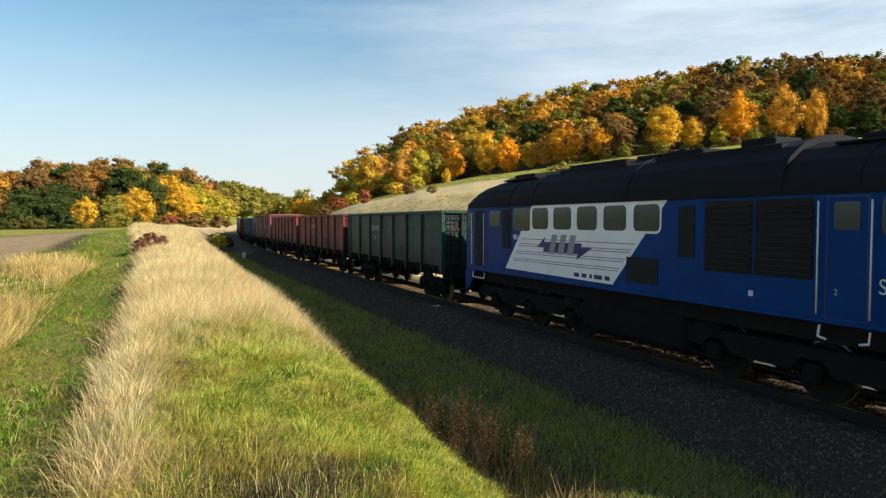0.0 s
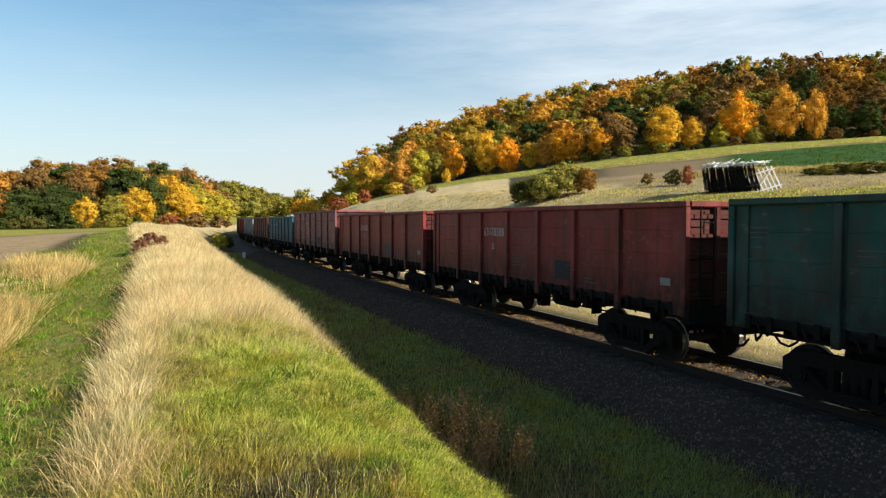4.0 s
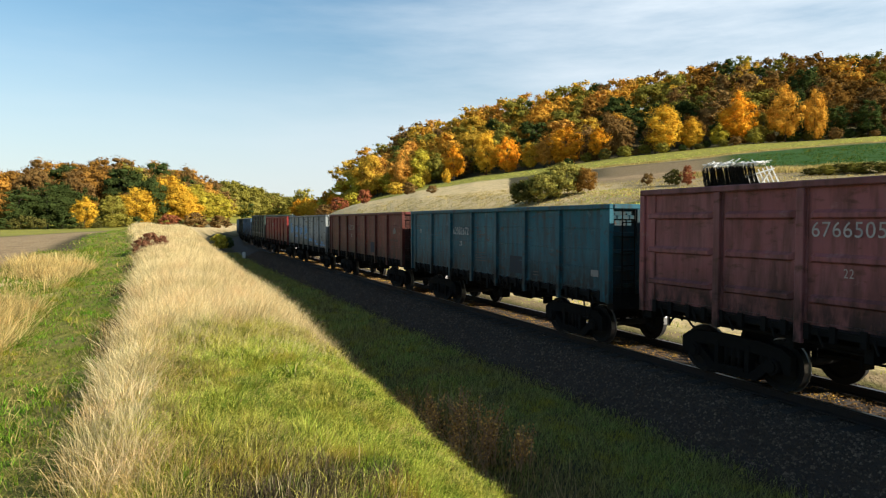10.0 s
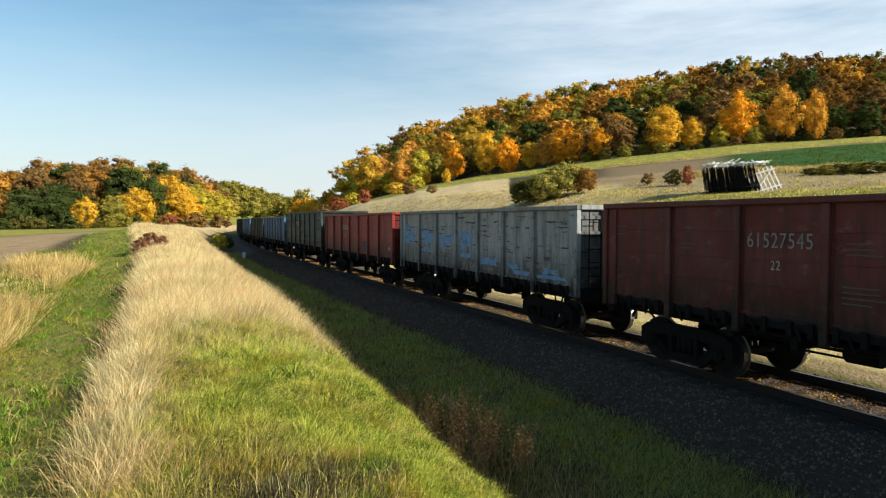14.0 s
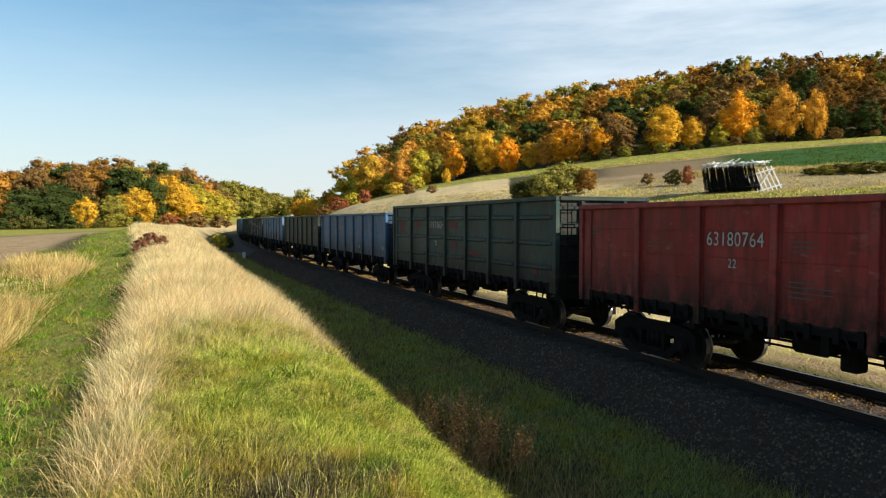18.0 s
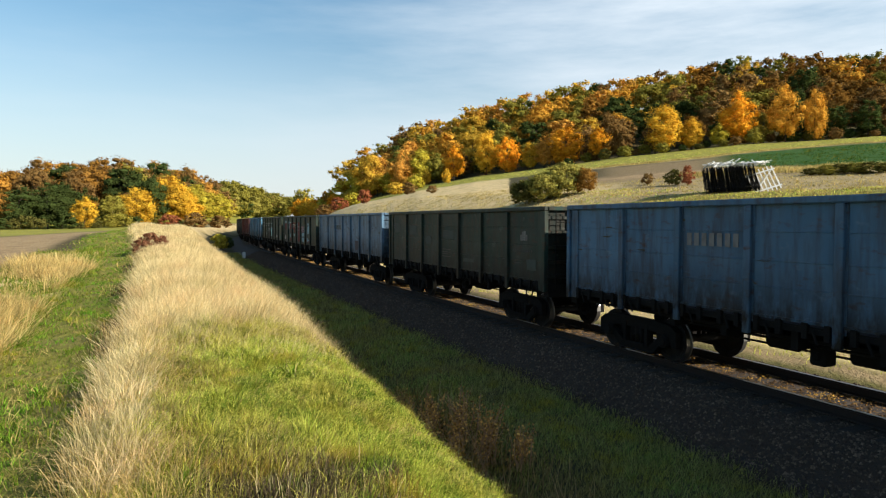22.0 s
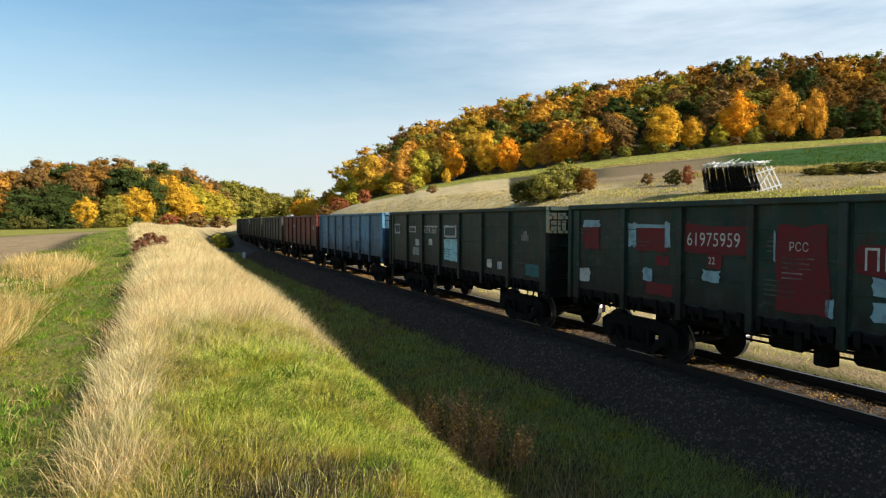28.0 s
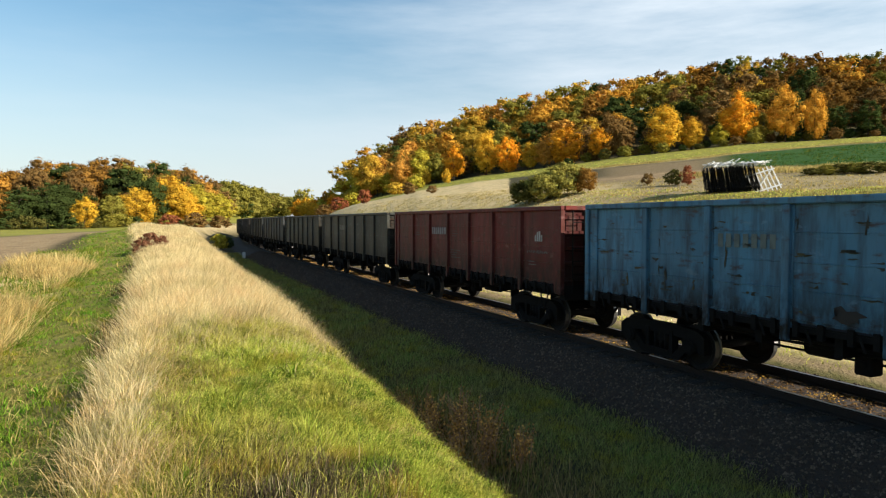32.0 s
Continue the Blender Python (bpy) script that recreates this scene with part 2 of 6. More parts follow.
# valley sides by bearing: degrees, start of the slope, wood's edge (distance, height), hill top (distance, height)
F = 1163.65
HILLS = []
for px, r0, de, ye, dr, ys in ((0, 42, 140, 406, 235, 292), (150, 75, 150, 404, 245, 284), (250, 100, 170, 400, 260, 283),
                               (330, 130, 200, 395, 290, 292), (400, 170, 260, 390, 380, 322), (470, 200, 420, 388, 540, 340), (515, 210, 480, 384, 590, 352),
                               (545, 170, 400, 379, 450, 348), (590, 120, 335, 369, 385, 312), (610, 110, 325, 364, 385, 290), (640, 100, 300, 355, 380, 262),
                               (740, 78, 260, 330, 350, 222), (840, 68, 245, 312, 340, 198), (950, 60, 230, 298, 330, 172), (1100, 54, 215, 277, 315, 143), (1300, 48, 205, 256, 305, 114),
                               (1568, 44, 195, 240, 295, 106), (2200, 40, 190, 260, 300, 190)):
    u = (px - 784) / F
    k = math.hypot(1, u)
    HILLS.append((math.atan(u), r0 * k, de * k, 3.07 + (391.5 - ye) / F * de, dr * k, 3.07 + (391.5 - ys) / F * dr - 16.0))
HILLS = np.array(HILLS)


def bearing_rows(X, Y):
    az = np.arctan2(X, np.maximum(Y, 1e-3 + 0 * Y))
    az = np.where(Y < 0, np.sign(X) * 1.4, az)
    return [np.interp(az, HILLS[:, 0], HILLS[:, i]) for i in range(1, 6)]


def smooth(t):
    t = np.clip(t, 0, 1)
    return t * t * (3 - 2 * t)


def drift(s, d):
    """How far the crest, path and field edge lie further out than they do beside the eye."""
    return np.interp(-s, [0, 12, 30, 60, 100], [0.0, 0.0, 0.7, 2.3, 3.2]) * smooth((d - 9.0) / 3.0)


def land(X, Y):
    """Height of the ground, with the distance along the line and to its right."""
    X, Y = np.asarray(X, float).ravel(), np.asarray(Y, float).ravel()
    s, d = track_frame(X, Y)
    near = np.interp(d - drift(s, d), PROFILE_D, PROFILE_Z)
    rise = np.interp(-s, [-20, -5.2, -2.6, 0.7, 27, 34, 55, 90, 140], [0, 0, 0.10, 0.19, 0.70, 0.92, 1.3, 1.2, 0.6])
    near = near - np.interp(s, [5.2, 7.1, 9.0, 14.0], [0, 0.12, 0.20, 0.20]) * smooth((d - 6.0) / 2.0) * (1 - smooth((d - 8.6) / 1.4))
    near = near + rise * smooth((d - 6.0) / 2.4) * (1 - 0.55 * smooth((d - 13) / 6))
    near += 0.05 * np.sin(X * 1.3 + np.sin(Y * 0.9)) * np.cos(Y * 1.1) * smooth((np.abs(d) - 3.2) / 1.5)
    near += 0.055 * np.sin(X * 6.1 + 2 * np.sin(Y * 3.3)) * np.sin(Y * 5.3 + 1.5 * np.sin(X * 2.9)) * smooth((d - 7.2) / 1.0)
    r0, re, ze, rr, zr = bearing_rows(X, Y)
    R = np.hypot(X, Y)
    w = np.clip((R - r0) / (re - r0), 0, 1) * smooth((np.abs(d) - 9) / 12)
    z = near * (1 - w) + ze * w
    z = np.where(R > re, ze + (zr - ze) * smooth((R - re) / (rr - re)) * (R > re), z)
    z = np.where((R > re) & (np.abs(d) < 21), near * (1 - smooth((np.abs(d) - 9) / 12)) + z * smooth((np.abs(d) - 9) / 12), z)
    return np.where(R > rr, zr - (R - rr) * 0.03, z), s, d


def height(x, y):
    return float(land([x], [y])[0][0])


def spaced(lo, hi, a, b, fine, grow):
    """Places from lo to hi, evenly fine between a and b and ever wider outside."""
    mid = list(np.arange(a, b, fine))
    up, step = b, fine
    while up < hi:
        mid.append(up)
        step *= grow
        up += step
    mid.append(hi)
    down, step = a, fine
    low = []
    while down > lo:
        step *= grow
        down -= step
        low.append(down)
    return np.array(low[::-1] + mid)


def mesh_from(name, verts, faces_flat, loop_counts, mats, smooth_faces=True, mat_index=None):
    """A mesh straight from arrays."""
    me = bpy.data.meshes.new(name)
    me.vertices.add(len(verts))
    me.vertices.foreach_set("co", np.asarray(verts, np.float32).ravel())
    me.loops.add(len(faces_flat))
    me.loops.foreach_set("vertex_index", np.asarray(faces_flat, np.int32))
    me.polygons.add(len(loop_counts))
    starts = np.concatenate([[0], np.cumsum(loop_counts)[:-1]]).astype(np.int32)
    me.polygons.foreach_set("loop_start", starts)
    me.polygons.foreach_set("use_smooth", np.full(len(loop_counts), smooth_faces))
    for m in mats:
        me.materials.append(m)
    if mat_index is not None:
        me.polygons.foreach_set("material_index", np.asarray(mat_index, np.int32))
    me.update(calc_edges=True)
    return me


def band(v, a, b, soft):
    """One between a and b, falling off softly outside."""
    return smooth((v - a) / soft + 0.5) * (1 - smooth((v - b) / soft + 0.5))


def straw_line(d):
    """Where along the bank the straw gives way to green grass."""
    return np.interp(d, [7.6, 8.2, 9.2, 10.3, 11.25, 11.6], [-2.4, -1.2, 0.0, 0.9, 1.8, 3.0])


def margin(az):
    """The field boundary on the slope: its share of the way from the line to the wood, by bearing."""
    return 0.42 + 0.19 * smooth((np.asarray(az) - 0.34) / 0.24)


def build_ground():
    gx = spaced(-1500, 1500, -20, 24, 0.34, 1.07)
    gy = spaced(-900, 2200, -3, 46, 0.34, 1.07)
    X, Y = np.meshgrid(gx, gy)
    Z, s, d = land(X, Y)
    X, Y = X.ravel(), Y.ravel()
    nx, ny = len(gx), len(gy)
    i = np.arange(ny - 1)[:, None] * nx + np.arange(nx - 1)[None, :]
    faces = np.stack([i, i + 1, i + nx + 1, i + nx], axis=-1).reshape(-1)
    me = mesh_from("ground", np.stack([X, Y, Z], 1), faces, np.full((nx - 1) * (ny - 1), 4), [M_GROUND])
    R, az = np.hypot(X, Y), np.arctan2(X, np.maximum(Y, 0.01))
    r0, re, ze, rr, zr = bearing_rows(X, Y)
    f = (R - r0) / (re - r0)
    wob = 0.02 * np.sin(X * 0.05) + 0.015 * np.sin(Y * 0.11 + X * 0.07) + 0.008 * np.sin(X * 0.6 + 2 * np.sin(Y * 0.4))
    left, right = d > 0, d < 0
    d = d - drift(s, d)
    dry = np.where(left, 0.8 * band(d, 8.0, 11.6, 0.6) * (s < straw_line(d) - 0.6) + band(d, 13.4, 15.6, 0.8) * (s > -22), 0)
    # straw weight falls to the right: weaker light put into the field colour
    dry = dry + np.where(right, band(f + wob, -0.04, 0.14, 0.06) * (0.9 - 0.45 * smooth((az - 0.2) / 0.1)) + band(f, margin(az), margin(az) + 0.035, 0.04) * (az > 0.2) * 0.8, 0)
    dry = dry + np.where(right & (az < 0.1), band(f + wob, -0.03, 0.6, 0.1) * 0.95, 0)
    dry = dry + np.where(right & (f < 0.05), band(d, -60, -8, 4) * (1 - smooth((az + 0.04) / 0.1)) * 0.85, 0)
    dry = dry + np.where(right & (s > -60), band(d, -11.0, -5.0, 0.8), 0)
    green = np.where(left, 0.35 * band(d, 6.6, 11.0, 0.6) * (s > straw_line(d)) + 0.55 * band(d, 11.8, 14.4, 0.5), 0)
    green = green + np.where(left & (d > 15.5), smooth((f - 0.14) / 0.1), 0)
    green = green + np.where(right, (band(d, -40, -11.0, 0.8) + 0.3 * band(d, -6.0, -3.6, 0.8)) * (f < 0) * 0.85 * smooth((az - 0.03) / 0.08) + band(f + wob * 0.4, margin(az) + 0.04, 1.0, 0.04), 0)
    soil = np.where(left, band(d, 15.8, 400, 1.0) * (f < 0.2) * (1 - smooth((f - 0.12) / 0.08)), 0)
    soil = soil + np.where(right, band(f + wob, 0.14, 0.2, 0.03) * 0.75 * (az > 0.14) + band(f + wob, 0.18, 0.42, 0.03) * 0.55 * smooth((az - 0.22) / 0.04) * (1 - smooth((az - 0.38) / 0.06)) + band(d, -4.9, -4.1, 0.4) * 0.8, 0)
    crop = np.where(right, band(f, 0.21 - 0.07 * smooth((az - 0.4) / 0.2), margin(az) - 0.01, 0.03) * smooth((az - 0.36) / 0.08), 0)
    col = np.clip(np.stack([dry, green, soil, crop], 1), 0, 1).astype(np.float32)
    me.attributes.new("cover", "FLOAT_COLOR", "POINT")
    me.attributes["cover"].data.foreach_set("color", col.ravel())
    tagged(new("ground", me), "rolling autumn ground of grass, stubble and ploughed soil", "ground", kind="structure")


build_ground()


# ---- mesh tools ----
def box(bm, x0, x1, y0, y1, z0, z1, bevel=0.0):
    vs = [bm.verts.new(p) for p in ((x0, y0, z0), (x1, y0, z0), (x1, y1, z0), (x0, y1, z0), (x0, y0, z1), (x1, y0, z1), (x1, y1, z1), (x0, y1, z1))]
    fs = [bm.faces.new([vs[i] for i in q]) for q in ((3, 2, 1, 0), (4, 5, 6, 7), (0, 1, 5, 4), (1, 2, 6, 5), (2, 3, 7, 6), (3, 0, 4, 7))]
    if bevel:
        bmesh.ops.bevel(bm, geom=list({e for f in fs for e in f.edges}), offset=bevel, segments=1, affect="EDGES")
    return bm


def prism(bm, outline, y0, y1):
    """An outline in x and z, drawn out from y0 to y1."""
    a = [bm.verts.new((x, y0, z)) for x, z in outline]
    b = [bm.verts.new((x, y1, z)) for x, z in outline]
    n = len(outline)
    bm.faces.new(a)
    bm.faces.new(b[::-1])
    for i in range(n):
        bm.faces.new((a[i], b[i], b[(i + 1) % n], a[(i + 1) % n]))
    bmesh.ops.recalc_face_normals(bm, faces=bm.faces[:])
    return bm


def rod(bm, p, q, r, n=8, r2=None):
    """A round bar from p to q."""
    p, q = Vector(p), Vector(q)
    ax = (q - p).normalized()
    u = ax.orthogonal().normalized()
    v = ax.cross(u)
    r2 = r if r2 is None else r2
    a = [bm.verts.new(p + (u * math.cos(t) + v * math.sin(t)) * r) for t in (2 * math.pi * i / n for i in range(n))]
    b = [bm.verts.new(q + (u * math.cos(t) + v * math.sin(t)) * r2) for t in (2 * math.pi * i / n for i in range(n))]
    for i in range(n):
        f = bm.faces.new((a[i], a[(i + 1) % n], b[(i + 1) % n], b[i]))
        f.smooth = n > 6
    bm.faces.new(a[::-1])
    bm.faces.new(b)
    return bm


def finish(name, bm, material):
    me = bpy.data.meshes.new(name)
    bm.to_mesh(me)
    bm.free()
    me.materials.append(material)
    return me


def part(name, bm, material, parent, label="", at=None):
    """Links a bmesh (or a ready mesh) as one mesh object under a thing or a part."""
    me = bm if isinstance(bm, bpy.types.Mesh) else finish(name, bm, material)
    ob = new(name, me)
    ob.parent = parent
    if at is not None:
        ob.matrix_basis = at
    return tagged(ob, label) if label else ob


def bars(bm, pieces, bevel=0.0):
    for p in pieces:
        box(bm, *p, bevel)
    return bm


# ---- the line: ballast, sleepers, rails ----
def swept(name, section, mats, s0, s1, step, closed=False, mat_index=None):
    """A section (distance right, height) drawn along the line."""
    ss = np.arange(s0, s1 + step, step)
    rows = []
    for dd, zz in section:
        x, y, _ = on_track(ss, dd)
        rows.append(np.stack([x, y, np.full_like(x, zz)], 1))
    V = np.stack(rows, 1)
    n, m = V.shape[0], V.shape[1]
    faces, idx = [], []
    for j in range(m if closed else m - 1):
        j2 = (j + 1) % m
        i = np.arange(n - 1)
        faces.append(np.stack([i * m + j, i * m + j2, (i + 1) * m + j2, (i + 1) * m + j], 1))
        idx.append(np.full(n - 1, mat_index[j] if mat_index else 0))
    faces = np.concatenate(faces)
    return mesh_from(name, V.reshape(-1, 3), faces.ravel(), np.full(len(faces), 4), mats, False, np.concatenate(idx))


ballast = tagged(new("ballast_bed", swept("ballast_bed", [(-3.3, -0.85), (-2.75, -0.70), (-1.95, -0.27), (-1.5, -0.21), (0, -0.215), (1.5, -0.21), (1.95, -0.27), (2.75, -0.66), (3.3, -0.85)],
                                          [M_STONE], -360, 300, 1.5)), "grey crushed-stone ballast bed along the track", "ballast", kind="structure")
RAIL_SECTION = [(-0.075, -0.18), (-0.07, -0.165), (-0.012, -0.14), (-0.012, -0.04), (-0.036, -0.03), (-0.036, 0.0), (0.036, 0.0), (0.036, -0.03),
                (0.012, -0.04), (0.012, -0.14), (0.07, -0.165), (0.075, -0.18)]
for side in (-0.797, 0.797):
    me = swept("rail", [(side + a, b) for a, b in RAIL_SECTION], [M_RAIL, M_RAILTOP], -360, 300, 1.5, True, [0] * 5 + [1] + [0] * 6)
    tagged(new("rail", me), "long steel rail with a bright worn head on sleepers", "rail", "rails of the track", "structure")
SLEEPER = finish("sleeper", box(bmesh.new(), -0.12, 0.12, -1.37, 1.37, -0.34, -0.185, 0.015), M_SLEEPER)
for i in range(150):
    x, y, th = on_track(-62 + 0.56 * i)
    part("sleeper", SLEEPER, None, ballast, "", pose(float(x), float(y), 0, 0, 0, math.degrees(float(th)) + random.uniform(-0.6, 0.6)))


# ---- loose stone on the shoulders of the bed ----
def scatter_stones(name, n, s0, s1, d0, d1, size, label, mat):
    rng = np.random.default_rng(11)
    s = s1 - (s1 - s0) * rng.random(n) ** 1.6
    d = rng.uniform(d0, d1, n)
    x, y, _ = on_track(s, d)
    z = np.interp(np.abs(d), [0, 0.71, 0.8, 1.5, 1.95, 2.75, 3.3], [-0.185, -0.185, -0.215, -0.21, -0.27, -0.66, -0.78])
    z = np.maximum(z, np.interp(np.abs(d), [0, 2.9, 4.0], [-9, -0.76, -0.8]))
    r = size * rng.uniform(0.55, 1.5, n) * np.interp(-s, [-10, 10, 40], [1.0, 1.15, 1.8])
    base = np.array([(1, 0, -0.3), (0, 1, -0.3), (-1, 0, -0.3), (0, -1, -0.3), (0.2, 0.1, 0.8)], float)
    tri = np.array([(0, 1, 4), (1, 2, 4), (2, 3, 4), (3, 0, 4)])
    a = rng.uniform(0, 6.283, n)
    V = base[None] * rng.uniform(0.6, 1.25, (n, 5, 3))
    c, sn = np.cos(a)[:, None], np.sin(a)[:, None]
    vx, vy = V[..., 0] * c - V[..., 1] * sn, V[..., 0] * sn + V[..., 1] * c
    P = np.stack([x[:, None] + vx * r[:, None], y[:, None] + vy * r[:, None], z[:, None] + (V[..., 2] * 0.8 + 0.15) * r[:, None]], -1)
    faces = (np.arange(n)[:, None, None] * 5 + tri[None]).reshape(-1)
    me = mesh_from(name, P.reshape(-1, 3), faces, np.full(n * 4, 3), [mat], False)
    tagged(new(name, me), label, "gravel", kind="stuff")


def stone_material():
    m, n, l, b = shader("loose_ballast", 0.9, 0.0, 0.2)
    geo, rp = n.new("ShaderNodeNewGeometry"), n.new("ShaderNodeValToRGB")
    rp.color_ramp.elements[0].color, rp.color_ramp.elements[1].color = (0.030, 0.020, 0.014, 1), (0.25, 0.18, 0.125, 1)
    e = rp.color_ramp.elements.new(0.64)
    e.color = (0.088, 0.060, 0.041, 1)
    l.new(geo.outputs["Random Per Island"], rp.inputs["Fac"])
    l.new(mix(n, l, noise_fac(n, l, 30.0, 0.3, 0.7), rp.outputs["Color"], (0.060, 0.041, 0.029)), b.inputs["Base Color"])
    return m


M_LOOSE = stone_material()
scatter_stones("ballast_stones", 62000, -60, 13, 0.9, 3.2, 0.030, "loose grey crushed stones of the track bed", M_LOOSE)
M_LITTER = leafy("leaf_litter_stones", (0.32, 0.18, 0.055), (0.13, 0.085, 0.05), 0.0, 0.5)
scatter_stones("leafy_ballast", 13000, -60, 13, -0.70, 0.70, 0.022, "brown leaf-strewn crushed stones between the rails", M_LITTER)
scatter_stones("ballast_stones", 5000, -60, 13, -3.0, -0.9, 0.036, "loose grey crushed stones beyond the rails", M_LOOSE)


# ---- grass ----
def blades(name, label, mat, n, s0, s1, d0, d1, h0, h1, seed, keep=None, width=0.006, lean=0.35, full=9.0, tuft=7, spread=0.09, category="grass", places=None, radial=False, edge=1.0):
    """A stand of single blades in tufts, thinner and with broader blades further off."""
    rng = np.random.default_rng(seed)
    m = max(n // tuft, 1) * 6
    s = rng.uniform(s0, s1, m)
    d = rng.uniform(d0, d1, m)
    x, y, _ = on_track(s, d + drift(s, d))
    R = np.hypot(x, y)
    ok = (R > 1.4) & (rng.random(m) < np.clip(full / R, 0, 1) ** 1.6) & (y > -1.0)
    if keep is not None:
        ok &= keep(s, d, rng)
    x, y, R, d = (v[ok][:n // tuft] for v in (x, y, R, d))
    low = np.interp(d, [7.6, 8.0, 9.4], [edge, edge, 1.0])
    if places is not None:
        x, y = places(rng, n // tuft)
        R, low = np.hypot(x, y), 1.0
    k = len(x)
    patch = 0.5 + 0.5 * np.sin(x * 1.7 + 1.3 * np.sin(y * 1.1)) * np.cos(y * 1.9 + x * 0.6)
    fine = 0.5 + 0.5 * np.sin(x * 6.3 + 2 * np.sin(y * 4.7)) * np.sin(y * 7.1 + 2 * np.sin(x * 5.2))
    hh = (h0 + (h1 - h0) * np.clip(0.4 * patch + 0.4 * fine + 0.35 * rng.random(k), 0, 1)) * low
    x, y, R, hh = (np.repeat(v, tuft) for v in (x, y, R, hh))
    N = k * tuft
    grow = np.clip(R / 6.0, 1.0, 9.0)
    ox, oy = rng.normal(0, spread, N) * np.sqrt(grow), rng.normal(0, spread, N) * np.sqrt(grow)
    x, y = x + ox, y + oy
    z = land(x, y)[0] - 0.02
    hh = hh * rng.uniform(0.6, 1.2, N)
    w = width * grow * rng.uniform(0.7, 1.4, N)
    a, b = rng.uniform(0, 6.283, N), rng.uniform(0, 6.283, N)
    if radial:                                # the blades of a tussock lean outwards from its heart
        b = np.arctan2(oy, ox) + rng.normal(0, 0.7, N)
    le = lean * hh * rng.uniform(0.2, 1.6, N)
    wx, wy = np.cos(a) * w, np.sin(a) * w
    lx, ly = np.cos(b) * le + 0.10 * hh, np.sin(b) * le
    far = R > 9.0
    tip = np.stack([x + lx, y + ly, z + hh * np.sqrt(np.clip(1 - (le / hh) ** 2 * 0.4, 0.3, 1))], 1)
    b0, b1 = np.stack([x - wx, y - wy, z], 1), np.stack([x + wx, y + wy, z], 1)
    m1 = np.stack([x + wx * 0.75 + lx * 0.35, y + wy * 0.75 + ly * 0.35, z + hh * 0.6], 1)
    m0 = np.stack([x - wx * 0.75 + lx * 0.35, y - wy * 0.75 + ly * 0.35, z + hh * 0.6], 1)
    near_p = np.stack([b0, b1, m1, m0, tip], 1)[~far].reshape(-1, 3)
    far_p = np.stack([b0, b1, tip], 1)[far].reshape(-1, 3)
    n1, n2 = int((~far).sum()), int(far.sum())
    i = np.arange(n1)[:, None] * 5
    flat = np.concatenate([np.concatenate([i + np.array([[0, 1, 2, 3]]), i + np.array([[3, 2, 4]])], 1).ravel(), n1 * 5 + np.arange(n2 * 3)])
    me = mesh_from(name, np.concatenate([near_p, far_p]), flat, np.concatenate([np.tile([4, 3], n1), np.full(n2, 3)]), [mat], True)
    return tagged(new(name, me), label, category, kind="stuff")


def lush(s, d, rng):
    bare = (s > 8.2) & (np.abs(d - 10.2) < 0.8) & (rng.random(len(s)) < 0.8)
    return (s > straw_line(d) - 0.4 + rng.normal(0, 1.0, len(s))) & ~bare


def strawy(s, d, rng):
    return (s < straw_line(d) + rng.normal(0, 0.9, len(s))) & (d > 7.9 + 0.4 * rng.random(len(s)))


blades("bank_grass", "lush green grass on the sunlit bank", M_GREEN, 90000, -6, 12, 7.3, 11.7, 0.05, 0.13, 1, lush, 0.0026, 1.1, 6.5, spread=0.05, edge=0.4)
blades("bank_grass", "yellowing tussocks among green grass on the bank", M_GOLDEN, 26000, -8, 12, 7.6, 11.7, 0.08, 0.2, 2, lambda s, d, r: lush(s, d, r) & (np.sin(s * 2.3 + 2 * np.sin(d * 1.9)) + np.sin(d * 3.7 + s) + r.normal(0, 0.8, len(s)) > 0.4), 0.0018, 1.2, 7.0, tuft=18, spread=0.045, radial=True, edge=0.4)
blades("dry_grass", "tall straw-coloured dry grass along the bank's crest", M_DRY, 185000, -80, 8, 7.7, 11.5, 0.24, 0.54, 3, strawy, 0.0017, 0.75, 11.0, tuft=12, spread=0.07, radial=True, edge=0.7)
blades("dry_grass", "golden dry grass among the paler straw of the crest", M_GOLDEN, 40000, -60, 8, 7.8, 11.6, 0.20, 0.46, 41, strawy, 0.0021, 0.9, 11.0, tuft=14, spread=0.08, radial=True, edge=0.7)
blades("dry_grass", "tall leaning straw beside the path", M_DRY, 5000, 1.5, 8.4, 11.3, 11.75, 0.2, 0.46, 16, None, 0.002, 0.8, 9.0, tuft=16, spread=0.06, radial=True)
blades("dry_grass", "tall golden straw beside the path", M_GOLDEN, 4500, 2.0, 9.4, 11.0, 11.8, 0.14, 0.38, 42, None, 0.002, 0.9, 9.0, tuft=14, spread=0.06, radial=True)
# dark green here is partly grass colour, partly painted shade between the tufts
blades("bank_grass", "thick dark green tussocks on the sunlit bank, partly for shade between tufts", M_PATH, 52000, -8, 12, 7.4, 11.6, 0.09, 0.21, 24, lush, 0.0028, 1.1, 7.0, tuft=34, spread=0.045, radial=True, edge=0.4)
blades("bank_grass", "pale green tussocks on the sunlit bank", M_GREEN, 70000, -8, 12, 7.3, 11.6, 0.10, 0.22, 25, lush, 0.0026, 1.2, 7.0, tuft=36, spread=0.05, radial=True, edge=0.4)
blades("dry_grass", "short dry grass thinning out into the green of the bank", M_DRY, 17000, -8, 9, 7.7, 11.4, 0.10, 0.28, 26,
       lambda s, d, r: np.abs(s - straw_line(d) - 1.0) < np.abs(r.normal(0, 1.5, len(s))), 0.0018, 0.9, 10.0, tuft=10, radial=True)
blades("path_grass", "short trodden green grass on the field path", M_LAWN, 44000, -75, 11, 11.5, 14.9, 0.04, 0.13, 4, None, 0.004, 0.9, 9.0)
